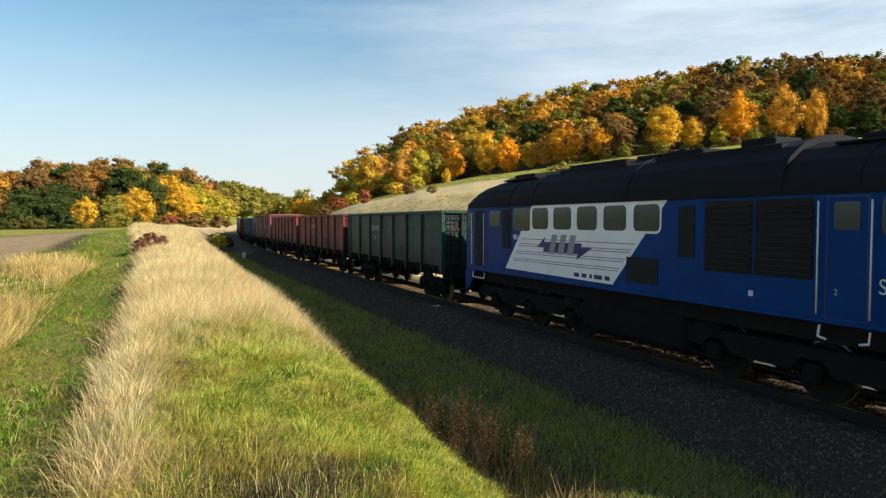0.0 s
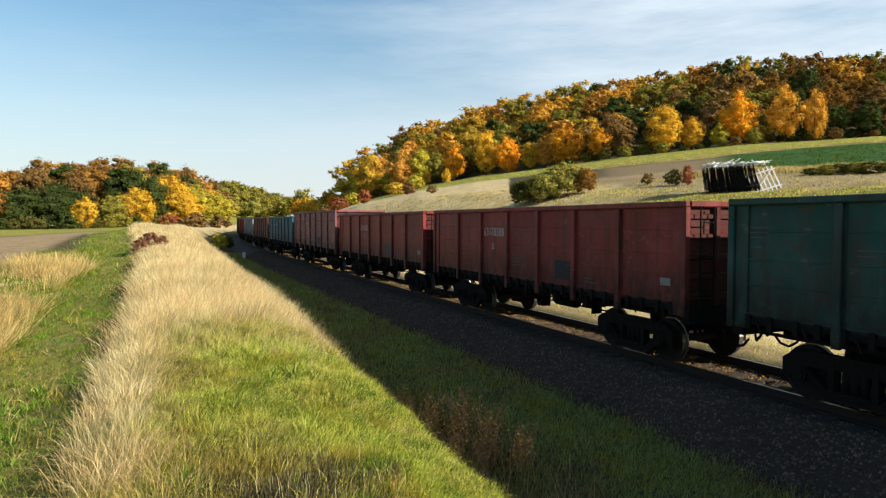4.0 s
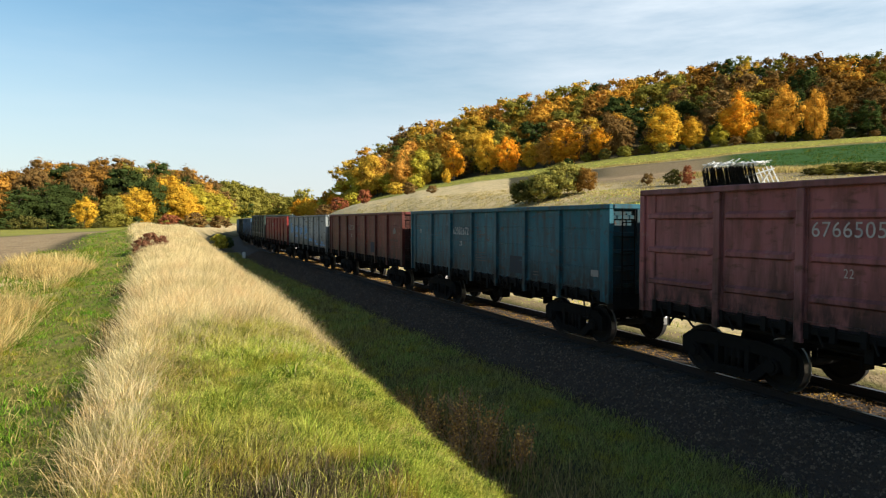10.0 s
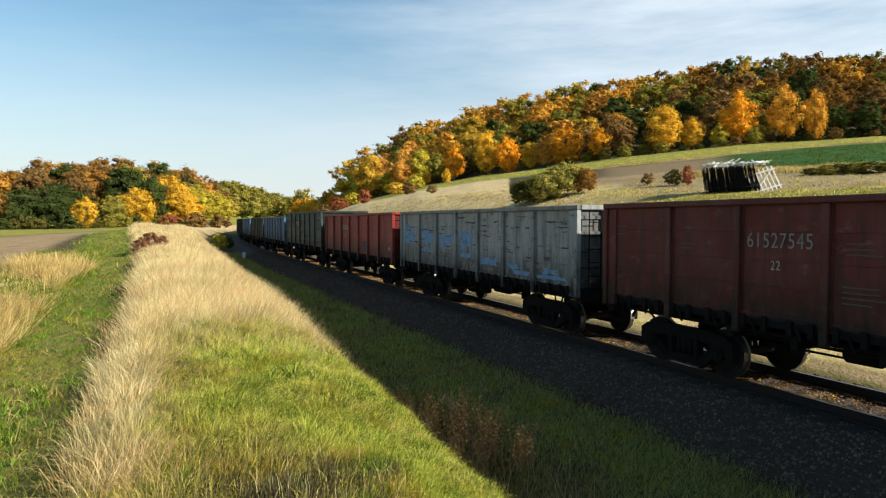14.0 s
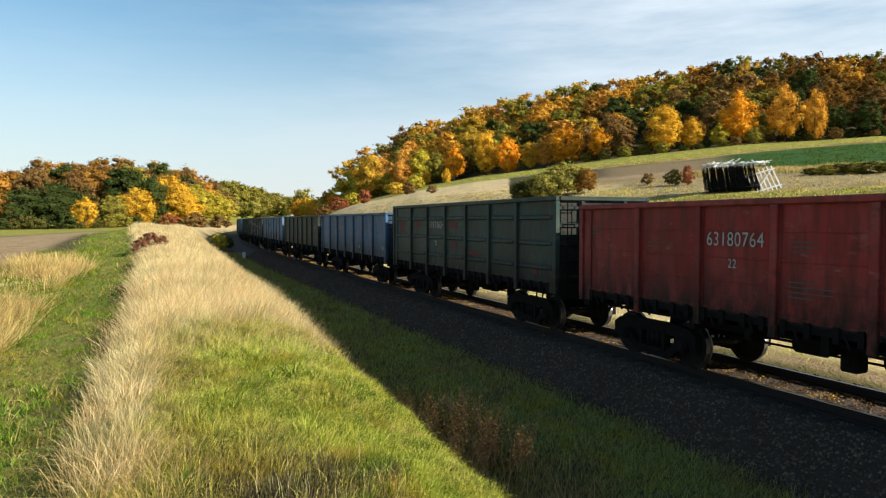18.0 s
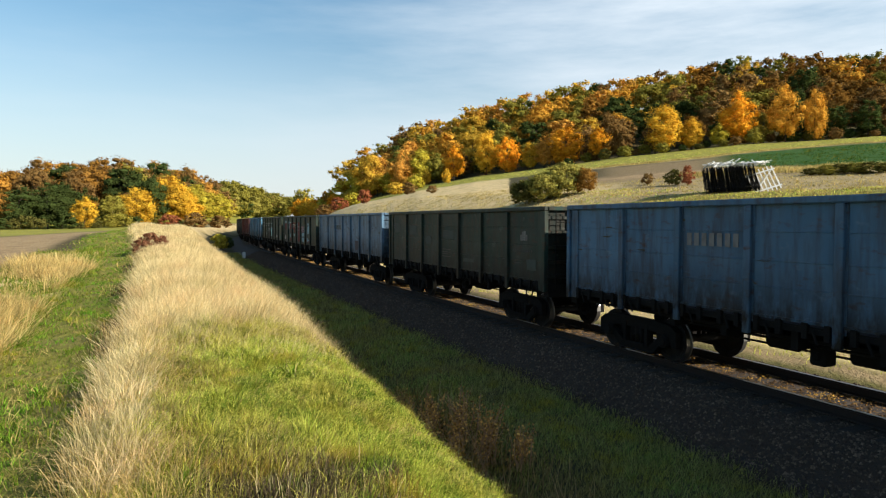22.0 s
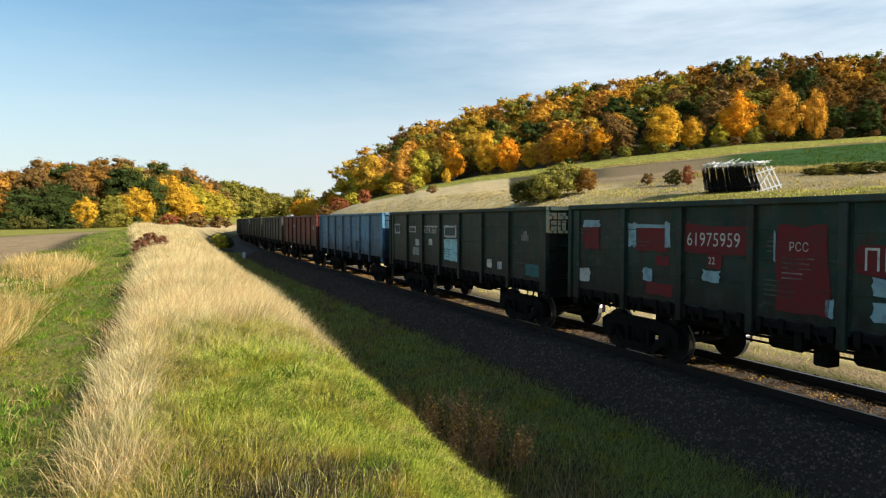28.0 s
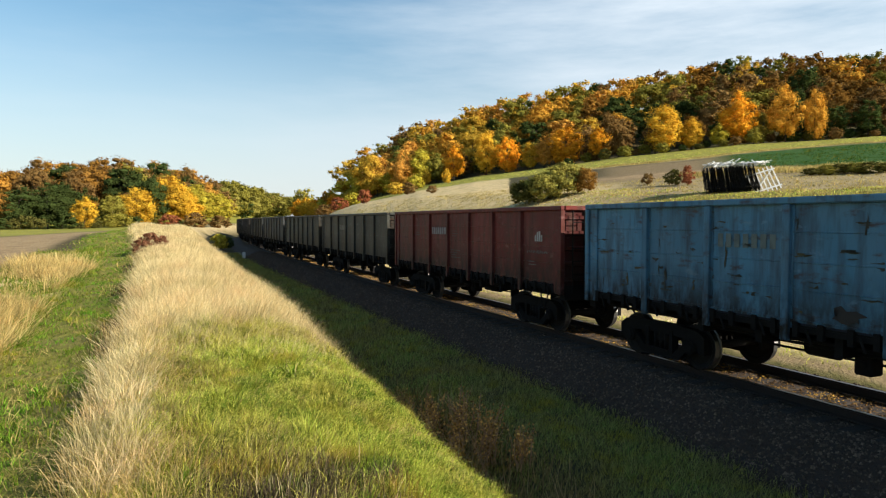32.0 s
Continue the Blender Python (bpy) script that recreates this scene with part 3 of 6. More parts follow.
blades("path_grass", "flattened dry stalks on the field path", M_TUFT, 8000, -60, 11, 11.6, 15.2, 0.05, 0.22, 5,
       lambda s, d, r: np.sin(s * 0.8 + d * 3.2 + 2 * np.sin(s * 0.37)) + r.normal(0, 0.5, len(s)) > 0.3, 0.003, 1.4, 9.0)
blades("dry_grass", "loose straw-coloured tufts beside the ploughed field", M_GOLDEN, 15000, -18, 6, 13.3, 15.6, 0.2, 0.6, 6,
       lambda s, d, r: np.sin(s * 0.55 + d) + 0.5 * np.sin(s * 1.9) + r.normal(0, 0.55, len(s)) > 0.1, 0.0028, 0.8, 12.0, tuft=18, spread=0.07, radial=True)
blades("path_grass", "rank green grass between straw tufts by the field", M_PATH, 22000, -24, 8, 13.0, 15.9, 0.08, 0.26, 17, None, 0.003, 0.8, 12.0)
blades("verge_grass", "shaded green grass between ditch and ballast", M_SHADE, 80000, -70, 10, 2.75, 6.3, 0.07, 0.22, 7,
       lambda s, d, r: r.random(len(s)) < np.clip((d - 2.5) / 0.9, 0, 1), 0.0038, 0.6, 13.0)
blades("ditch_weeds", "withered brown stalks along the ditch", M_WEED, 3600, -40, 8, 6.1, 7.1, 0.15, 0.35, 8, lambda s, d, r: np.sin(s * 0.9) + 0.7 * np.sin(s * 0.37 + 1) + r.normal(0, 0.3, len(s)) > 0.1, 0.0035, 0.4, 12.0, tuft=5, spread=0.14)
blades("ditch_weeds", "clump of tall withered brown weeds in the ditch", M_CLUMP, 1000, -1.0, 5.8, 5.7, 6.8, 0.3, 0.65, 13, None, 0.004, 0.5, 14.0, tuft=8, spread=0.16)
blades("bank_weeds", "dark dead stems in a gap of the bank's grass", M_TWIG, 3600, 8.1, 9.7, 9.5, 11.0, 0.08, 0.22, 14, None, 0.003, 0.4, 9.0, tuft=6, spread=0.10)
blades("bank_weeds", "pale dead stalks in a gap of the bank's grass", M_DRY, 220, 7.9, 9.5, 9.5, 11.0, 0.12, 0.30, 18, None, 0.0016, 0.25, 9.0, tuft=2, spread=0.10)
# added dark stems paint the shaded hollows where the ridge meets the path
blades("bank_weeds", "dark stems standing in for shade along the edge of the path", M_TWIG, 1300, -14, 3.5, 11.6, 11.95, 0.12, 0.30, 19, lambda s, d, r: np.sin(s * 1.1) + 0.6 * np.sin(s * 2.7) > 0.2, 0.003, 0.5, 9.0, tuft=6, spread=0.10)
blades("far_verge_grass", "sunlit dry grass beyond the track", M_DRY, 12000, -60, 12, -13, -5.6, 0.06, 0.16, 9, None, 0.005, 0.6, 20.0)
blades("far_verge_grass", "sunlit green grass beyond the track", M_GREEN, 8000, -60, 12, -13, -4.4, 0.05, 0.14, 10, None, 0.006, 0.5, 20.0)
blades("far_slope_grass", "yellowed grass on the slope above the line", M_TUFT, 12000, -120, 6, -27, -14, 0.10, 0.24, 12, None, 0.005, 0.6, 45.0)
blades("far_slope_grass", "olive green grass on the slope above the line", M_GREEN, 9000, -42, 6, -30, -16, 0.08, 0.2, 15, None, 0.005, 0.6, 45.0)


def field_strip(az0, az1, f0, f1, follow=False):
    """Places between two bearings, at a share of the way from the line to the wood."""
    def places(rng, m):
        az, f = rng.uniform(az0, az1, m), rng.uniform(f0, f1, m)
        r0, re = np.interp(az, HILLS[:, 0], HILLS[:, 1]), np.interp(az, HILLS[:, 0], HILLS[:, 2])
        if follow:
            f = f + margin(az)
        r = r0 + (re - r0) * (f + 0.006 * np.sin(az * 60))
        return r * np.sin(az), r * np.cos(az)
    return places


blades("field_margin_grass", "pale dry grass on the margin between the fields", M_TUFT, 6000, 0, 1, 0, 1, 0.2, 0.5, 31, None, 0.006, 0.5, 9.0, places=field_strip(0.16, 0.62, 0.005, 0.03, True))
blades("field_margin_grass", "dry grass on the margin of the green crop", M_TUFT, 5000, 0, 1, 0, 1, 0.25, 0.6, 32, None, 0.006, 0.5, 9.0, places=field_strip(0.34, 0.62, 0.125, 0.15))
blades("fallow_grass", "tangled dry grass on the fallow strip above the line", M_TUFT, 6000, 0, 1, 0, 1, 0.08, 0.24, 33, None, 0.005, 0.7, 9.0, places=field_strip(-0.16, 0.2, 0.015, 0.15))
blades("fallow_grass", "brownish dry grass on the fallow strip above the line", M_TUFT, 3000, 0, 1, 0, 1, 0.10, 0.30, 36, None, 0.005, 0.7, 9.0, places=field_strip(0.2, 0.62, 0.02, 0.14))
blades("fallow_grass", "low dry tussocks on the fallow strip above the line", M_TUFT, 6000, 0, 1, 0, 1, 0.06, 0.2, 34, None, 0.005, 0.7, 9.0, places=field_strip(-0.05, 0.62, -0.08, 0.03))
blades("crop_leaves", "rows of low dark green winter crop", M_CROP, 5000, 0, 1, 0, 1, 0.08, 0.22, 37, None, 0.006, 0.6, 9.0, category="crop", places=field_strip(0.41, 0.62, 0.16, 0.42))
blades("crop_leaves", "rows of low dark green winter crop", M_CROP, 2500, 0, 1, 0, 1, 0.08, 0.22, 38, None, 0.006, 0.6, 9.0, category="crop", places=field_strip(0.50, 0.62, 0.42, 0.55))
blades("meadow_grass", "short green grass of the upper meadow", M_GREEN, 5000, 0, 1, 0, 1, 0.1, 0.25, 35, None, 0.006, 0.6, 9.0, places=field_strip(-0.02, 0.62, 0.05, 0.36, True))


# ---- trees and bushes ----
G_ = (1 + 5 ** 0.5) / 2
LOBE = np.array([(-1, G_, 0), (1, G_, 0), (-1, -G_, 0), (1, -G_, 0), (0, -1, G_), (0, 1, G_), (0, -1, -G_), (0, 1, -G_), (G_, 0, -1), (G_, 0, 1), (-G_, 0, -1), (-G_, 0, 1)]) / math.hypot(1, G_)
LOBE_FACES = np.array([(0, 11, 5), (0, 5, 1), (0, 1, 7), (0, 7, 10), (0, 10, 11), (1, 5, 9), (5, 11, 4), (11, 10, 2), (10, 7, 6), (7, 1, 8),
                       (3, 9, 4), (3, 4, 2), (3, 2, 6), (3, 6, 8), (3, 8, 9), (4, 9, 5), (2, 4, 11), (6, 2, 10), (8, 6, 7), (9, 8, 1)])


def crown_mesh(name, seed, lobes, leaves, leaf, wide=0.36, low=0.14, tall=1.0, mat=None):
    """A crown of unit height: leaf tufts on the outside of many lobes, with gaps between them."""
    rng = np.random.default_rng(seed)
    c = []
    while len(c) < lobes:
        p = rng.uniform(-1, 1, 3)
        bulge = 1.0 + 0.28 * math.sin(3 * math.atan2(p[1], p[0]) + seed) + 0.22 * math.sin(4.0 * p[2] + 2 * seed)
        p = p * min(bulge, 1.15)
        if 0.25 < p @ p < 1.15:
            taper = 1.0 - 0.38 * max(p[2], 0) - 0.15 * max(-p[2], 0)
            c.append((p[0] * wide * taper, p[1] * wide * taper, low + (tall - low) * (0.52 + 0.44 * p[2])))
    c = np.array(c)
    rad = rng.uniform(0.055, 0.125, lobes) * (wide / 0.36) ** 0.7
    i = rng.integers(0, lobes, leaves)
    v = rng.normal(size=(leaves, 3))
    v[:, 2] = v[:, 2] * 0.85 + 0.22
    v /= np.linalg.norm(v, axis=1)[:, None]
    p = c[i] + v * rad[i, None] * rng.uniform(0.5, 1.35 if leaves > 5000 else 1.12, (leaves, 1)) * np.array([1.12, 1.12, 0.82])
    out = (c[i] - np.array([0, 0, low + 0.4 * (tall - low)])) / np.array([wide, wide, 0.5])
    nrm = 0.6 * v + 0.8 * out / np.linalg.norm(out, axis=1)[:, None] + rng.normal(0, 0.45, (leaves, 3))
    nrm /= np.linalg.norm(nrm, axis=1)[:, None]
    t = np.cross(nrm, rng.normal(size=(leaves, 3)))
    t /= np.linalg.norm(t, axis=1)[:, None]
    b = np.cross(nrm, t)
    sz = leaf * rng.uniform(0.6, 1.35, (leaves, 1))
    P = np.stack([p - t * sz, p + t * sz * 0.8 - b * sz * 0.75, p + t * sz * 0.8 + b * sz * 0.75], 1).reshape(-1, 3)
    core = np.concatenate([c[j] + LOBE * rad[j] * 0.5 * rng.uniform(0.85, 1.15, (len(LOBE), 1)) * np.array([1.12, 1.12, 0.82]) for j in range(lobes)])
    faces = np.concatenate([np.arange(leaves * 3), (LOBE_FACES[None] + leaves * 3 + 12 * np.arange(lobes)[:, None, None]).ravel()])
    return mesh_from(name, np.concatenate([P, core]), faces, np.full(leaves + 20 * lobes, 3), [mat or M_LEAF], False)


def trunk_mesh(name, seed, limbs=7):
    rng = random.Random(seed)
    bm = bmesh.new()
    pts = [(0, 0, -0.03), (0.006, 0.004, 0.25), (-0.006, 0.008, 0.5), (0.005, 0, 0.8)]
    for (p, q), (r, r2) in zip(zip(pts[:-1], pts[1:]), ((0.021, 0.016), (0.016, 0.011), (0.011, 0.003))):
        rod(bm, p, q, r, 7, r2)
    for i in range(limbs):
        z, a = 0.24 + 0.5 * i / limbs, rng.uniform(0, 6.283)
        l = rng.uniform(0.14, 0.27) * (1.15 - 0.7 * i / limbs)
        rod(bm, (0, 0, z), (math.cos(a) * l, math.sin(a) * l, z + l * 0.75), 0.008, 5, 0.002)
    return finish(name, bm, M_BARK)


NEAR_CROWNS = [crown_mesh("crown", 20 + i, 105, 8000, 0.0145, (0.40, 0.34, 0.44, 0.37)[i], 0.0) for i in range(4)]
FAR_CROWNS = [crown_mesh("crown", 40 + i, 80, 3400, 0.020, (0.42, 0.36, 0.46, 0.39)[i], 0.02) for i in range(4)]
DEEP_CROWNS = [crown_mesh("crown", 50 + i, 46, 1300, 0.031, (0.42, 0.38, 0.46)[i], 0.02) for i in range(3)]
BARE_CROWN = crown_mesh("crown", 60, 70, 1500, 0.017, 0.40, 0.2)
TRUNKS = [trunk_mesh("trunk", 70 + i) for i in range(3)]
BUSH_CROWNS = [crown_mesh("foliage", 80 + i, 80, 1500, 0.038, 0.60, 0.0, 0.98) for i in range(2)]
THICK_BUSH = crown_mesh("foliage", 91, 120, 6000, 0.024, 0.62, 0.0, 0.98)
# olive and gold are lightened: brighter light put into the mid hillside's leaves
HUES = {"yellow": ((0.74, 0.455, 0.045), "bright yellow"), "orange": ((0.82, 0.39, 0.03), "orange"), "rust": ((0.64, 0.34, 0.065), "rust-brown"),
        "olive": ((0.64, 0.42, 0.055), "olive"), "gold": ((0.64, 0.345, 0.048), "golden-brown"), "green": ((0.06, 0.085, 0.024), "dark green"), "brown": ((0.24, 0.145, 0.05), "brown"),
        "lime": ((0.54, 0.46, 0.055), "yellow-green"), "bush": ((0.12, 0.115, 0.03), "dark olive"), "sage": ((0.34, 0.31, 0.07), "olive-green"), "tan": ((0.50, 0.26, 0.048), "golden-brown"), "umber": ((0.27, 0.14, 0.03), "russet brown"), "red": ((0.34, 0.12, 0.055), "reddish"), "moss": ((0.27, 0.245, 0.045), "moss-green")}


def plan_at(px, dist):
    """The place in the plan on a bearing, so far away."""
    return (px - 784) / F * dist, dist


def tree(px, dist, tall, hue, crown, wide=1.0, where="at the edge of the wood", group="trees of the woods"):
    x, y = plan_at(px, dist)
    z = height(x, y)
    c, word = HUES[hue]
    t = new("tree")
    t.matrix_basis = Matrix.LocRotScale((x, y, z), Euler((0, 0, random.uniform(0, 6.28))), (tall * wide, tall * wide, tall))
    part("trunk", random.choice(TRUNKS), None, t)
    cr = part("crown", crown, None, t)
    k = random.uniform(0.82, 1.18)
    cr.color = rgb(tuple(v * k for v in c))
    return tagged(t, f"broadleaf tree with {word} leaves {where}", "tree", group)


def bush(px, dist, tall, hue, wide=1.0, where="on the slope above the line"):
    x, y = plan_at(px, dist)
    c, word = HUES[hue]
    b = new("bush", random.choice(BUSH_CROWNS))
    b.matrix_basis = Matrix.LocRotScale((x, y, height(x, y) - 0.05 * tall), Euler((0, 0, random.uniform(0, 6.28))), (tall * wide, tall * wide, tall))
    b.color = rgb(c)
    return tagged(b, f"{word} leafy bush {where}", "bush", "bushes")


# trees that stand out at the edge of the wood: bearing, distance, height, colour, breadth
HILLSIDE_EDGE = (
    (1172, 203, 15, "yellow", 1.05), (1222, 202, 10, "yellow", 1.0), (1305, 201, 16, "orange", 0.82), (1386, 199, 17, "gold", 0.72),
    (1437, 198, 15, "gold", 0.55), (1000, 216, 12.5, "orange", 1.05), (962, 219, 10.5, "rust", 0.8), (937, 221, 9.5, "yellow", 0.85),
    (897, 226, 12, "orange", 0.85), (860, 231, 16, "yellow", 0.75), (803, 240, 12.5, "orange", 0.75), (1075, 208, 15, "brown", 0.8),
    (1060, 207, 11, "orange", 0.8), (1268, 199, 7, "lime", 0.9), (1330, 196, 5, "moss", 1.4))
HILL_END = (
    (755, 244, 6, "yellow", 0.7), (668, 284, 19, "rust", 1.0), (714, 262, 16, "rust", 0.9), (628, 305, 17, "olive", 1.0),
    (745, 260, 15, "lime", 0.9), (690, 270, 10, "lime", 1.1), (618, 285, 10, "yellow", 1.1), (592, 295, 11, "yellow", 1.1),
    (574, 300, 11, "orange", 1.1), (558, 312, 10, "yellow", 1.1), (542, 325, 10, "yellow", 1.1), (528, 340, 10, "orange", 1.1),
    (606, 278, 8, "lime", 1.2), (640, 290, 18, "lime", 0.9), (655, 280, 20, "olive", 0.9), (612, 318, 17, "olive", 0.9))
FIELD_WOOD_EDGE = (
    (150, 144, 7.0, "yellow", 0.85), (243, 162, 9.5, "yellow", 1.15), (310, 185, 12, "yellow", 1.1), (352, 205, 12, "lime", 1.1),
    (332, 190, 9, "yellow", 1.2), (300, 190, 14, "yellow", 1.0), (392, 236, 10, "lime", 1.1), (85, 144, 10, "green", 1.2),
    (35, 140, 9, "green", 1.2), (200, 152, 8, "moss", 1.0), (272, 180, 14, "green", 0.9), (330, 225, 17, "brown", 0.9), (110, 150, 11, "green", 1.1),
    (-30, 136, 10, "umber", 1.1))
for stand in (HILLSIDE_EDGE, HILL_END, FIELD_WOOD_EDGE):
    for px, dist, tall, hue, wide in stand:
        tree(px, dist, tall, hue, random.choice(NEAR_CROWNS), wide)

FAR_WOODS = {}


def far_tree(px, dist, tall, hue, crown, wide):
    """A tree deep in the woods, gathered by colour into one stand."""
    x, y = plan_at(px, dist)
    m = Matrix.LocRotScale((x, y, height(x, y)), Euler((0, 0, rng_w.uniform(0, 6.28))), (tall * wide, tall * wide, tall))
    co = np.empty(len(crown.vertices) * 3, np.float32)
    crown.vertices.foreach_get("co", co)
    a = np.array(m)
    ix = np.empty(len(crown.loops), np.int32)
    crown.loops.foreach_get("vertex_index", ix)
    FAR_WOODS.setdefault(hue, []).append((co.reshape(-1, 3) @ a[:3, :3].T + a[:3, 3], ix))


# the woods behind, row after row up the slopes
rng_w = random.Random(5)
# the far hill's paler sage puts distance haze into the leaf colour
for lo, hi, hues, word in ((-60, 405, ["tan"] * 5 + ["umber"] * 6 + ["brown"] * 3 + ["green"] * 2 + ["moss"] * 2, "in the field-side wood"),
                           (405, 540, ["moss"] * 4 + ["sage"] * 3 + ["brown"], "on the far hill"),
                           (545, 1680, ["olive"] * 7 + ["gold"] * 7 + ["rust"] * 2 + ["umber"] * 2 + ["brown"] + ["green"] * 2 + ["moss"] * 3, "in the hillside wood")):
    az0, az1 = math.atan((lo - 784) / F), math.atan((hi - 784) / F)
    row = 0
    depth = 0.0
    while depth < 1.06:
        az = az0 + rng_w.uniform(0, 0.02)
        while az < az1:
            re, rr = float(np.interp(az, HILLS[:, 0], HILLS[:, 2])), float(np.interp(az, HILLS[:, 0], HILLS[:, 4]))
            r = re + 5 + (rr - re) * depth + rng_w.uniform(-3.5, 3.5)
            front = row == 0
            tall = (rng_w.uniform(10, 15) if front else rng_w.uniform(14, 19.5)) * ((0.66 if front else 0.86) if lo < 0 else 1.0)
            hue = rng_w.choice(hues)
            # darker hues to the right: partly leaf colour, partly weaker light painted in
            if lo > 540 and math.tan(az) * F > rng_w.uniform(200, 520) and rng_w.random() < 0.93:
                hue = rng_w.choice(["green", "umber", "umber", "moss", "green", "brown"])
            if lo < 0 and math.tan(az) * F < -560 and rng_w.random() < (0.9 if depth < 0.4 else 0.6):
                hue = rng_w.choice(["umber", "tan", "umber", "brown"] if depth > 0.2 else ["green", "green", "brown"])
            # mostly dark hues in the front row paint shaded gaps behind the edge trees
            if front and rng_w.random() < (0.6 if lo < 0 else 0.9 if math.tan(az) * F > 0 else 0.35):
                hue = rng_w.choice(["green", "moss", "brown"])
            if lo > 540 and math.tan(az) * F < -178:          # the low bright end of the hillside wood
                tall *= 0.55
                hue = rng_w.choice(["yellow", "orange", "lime", "olive", "rust"])
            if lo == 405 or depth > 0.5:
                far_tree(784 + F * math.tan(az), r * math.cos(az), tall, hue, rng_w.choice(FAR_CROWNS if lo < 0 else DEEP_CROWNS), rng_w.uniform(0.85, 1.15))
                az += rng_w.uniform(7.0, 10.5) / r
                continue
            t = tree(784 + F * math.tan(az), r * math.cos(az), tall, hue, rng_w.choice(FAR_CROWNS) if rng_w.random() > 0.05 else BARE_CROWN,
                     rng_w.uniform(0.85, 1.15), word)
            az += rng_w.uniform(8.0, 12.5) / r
        row += 1
        depth += 15.0 / max(float(np.interp((az0 + az1) / 2, HILLS[:, 0], HILLS[:, 4] - HILLS[:, 2])), 30)
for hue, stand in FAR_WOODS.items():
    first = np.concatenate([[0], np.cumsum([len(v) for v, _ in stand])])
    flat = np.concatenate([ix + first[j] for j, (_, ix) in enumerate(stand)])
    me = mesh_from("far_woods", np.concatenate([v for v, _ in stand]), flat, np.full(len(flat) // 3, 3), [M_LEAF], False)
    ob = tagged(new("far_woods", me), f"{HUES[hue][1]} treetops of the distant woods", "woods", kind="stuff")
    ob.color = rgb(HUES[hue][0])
# undergrowth along the edges and bushes in the fields
for px in range(1010, 1600, 22):
    bush(px + rng_w.uniform(-8, 8), rng_w.uniform(192, 206) + (1300 - px) * 0.02, rng_w.uniform(2.0, 4.2), rng_w.choice(["bush", "brown", "green", "moss"]), rng_w.uniform(0.8, 1.3), "along the edge of the wood")
for px in range(0, 400, 24):
    bush(px, float(np.interp(px, (0, 150, 250, 400), (134, 143, 160, 230))), rng_w.uniform(1.8, 4.0), rng_w.choice(["bush", "green", "green", "moss"]), rng_w.uniform(0.8, 1.3), "along the edge of the wood")
for px, dist, tall, hue, wide in ((1145, 66, 1.4, "brown", 0.8), (1190, 62, 1.6, "bush", 0.9),
                                  (1215, 61, 1.9, "red", 0.6), (1432, 60, 0.8, "bush", 1.8), (1458, 60, 1.0, "moss", 1.8), (1488, 60, 1.1, "bush", 2.0), (1512, 59, 1.0, "moss", 2.0), (1540, 58, 1.1, "bush", 2.0), (1570, 58, 1.0, "moss", 2.0), (765, 120, 1.8, "brown", 1.0),
                                  (724, 150, 3.0, "brown", 1.0), (645, 150, 4.0, "red", 0.7), (600, 190, 4.0, "red", 1.2), (575, 210, 4.5, "brown", 1.2), (625, 200, 4.0, "lime", 1.1),
                                  (700, 190, 4.5, "olive", 1.2), (735, 200, 5.0, "lime", 1.0), (790, 205, 5.0, "yellow", 0.5), (300, 150, 3.5, "red", 1.2), (345, 150, 4.0, "brown", 1.2),
                                  (390, 170, 3.6, "brown", 1.4)):
    bush(px, dist, tall, hue, wide)
bush(388, 88, 2.6, "lime", 0.8, "at the foot of the bank")
bush(402, 92, 2.0, "green", 0.8, "at the foot of the bank")
for px, dist, tall in ((248, 27, 0.75), (266, 27.5, 0.9), (284, 28, 0.8)):
    b = bush(px, dist, tall, "umber", 0.75, "withered among the dry grass")
    b.color = (0.22, 0.10, 0.055, 1)

for px, dist, tall, hue, wide in ((928, 66, 2.7, "bush", 0.95), (962, 65, 3.2, "sage", 1.0), (998, 65, 3.5, "sage", 0.95), (1034, 64, 2.7, "umber", 0.75)):
    bush(px, dist, tall, hue, wide).data = THICK_BUSH


# ---- leggy shrubs with the last yellow leaves in the ditch ----
def ditch_shrub(s, d, tall, seed):
    rng = random.Random(seed)
    x, y, _ = on_track(s, d)
    x, y = float(x), float(y)
    b = tagged(new("ditch_shrub"), "leggy brown shrub with a few yellow leaves in the ditch", "shrub", "shrubs in the ditch")
    b.matrix_basis = pose(x, y, height(x, y) - 0.04, 0, 0, rng.uniform(0, 360))
    stems, tufts = bmesh.new(), bmesh.new()
    for i in range(26):
        a, l = rng.uniform(0, 6.283), tall * rng.uniform(0.55, 1.1)
        out = rng.uniform(0.08, 0.5) * l
        p, q = Vector((rng.uniform(-0.2, 0.2), rng.uniform(-0.2, 0.2), 0)), Vector((math.cos(a) * out, math.sin(a) * out, l))
        mid = p.lerp(q, 0.5) + Vector((rng.uniform(-0.05, 0.05), rng.uniform(-0.05, 0.05), 0.05))
        rod(stems, p, mid, 0.008, 5, 0.007)
        rod(stems, mid, q, 0.007, 5, 0.003)
        for j in range(14):
            c = mid.lerp(q, rng.uniform(-0.6, 1.0)) + Vector([rng.gauss(0, 0.035) for _ in range(3)])
            u = Vector([rng.gauss(0, 1) for _ in range(3)]).normalized() * rng.uniform(0.016, 0.034)
            v = u.orthogonal() * 0.6
            tufts.faces.new([tufts.verts.new(c + w) for w in (-u, -v, u, v)])
    part("branchwork", stems, M_STEM, b)
    part("foliage", tufts, M_LASTLEAF, b, "small withered yellow-brown leaves")


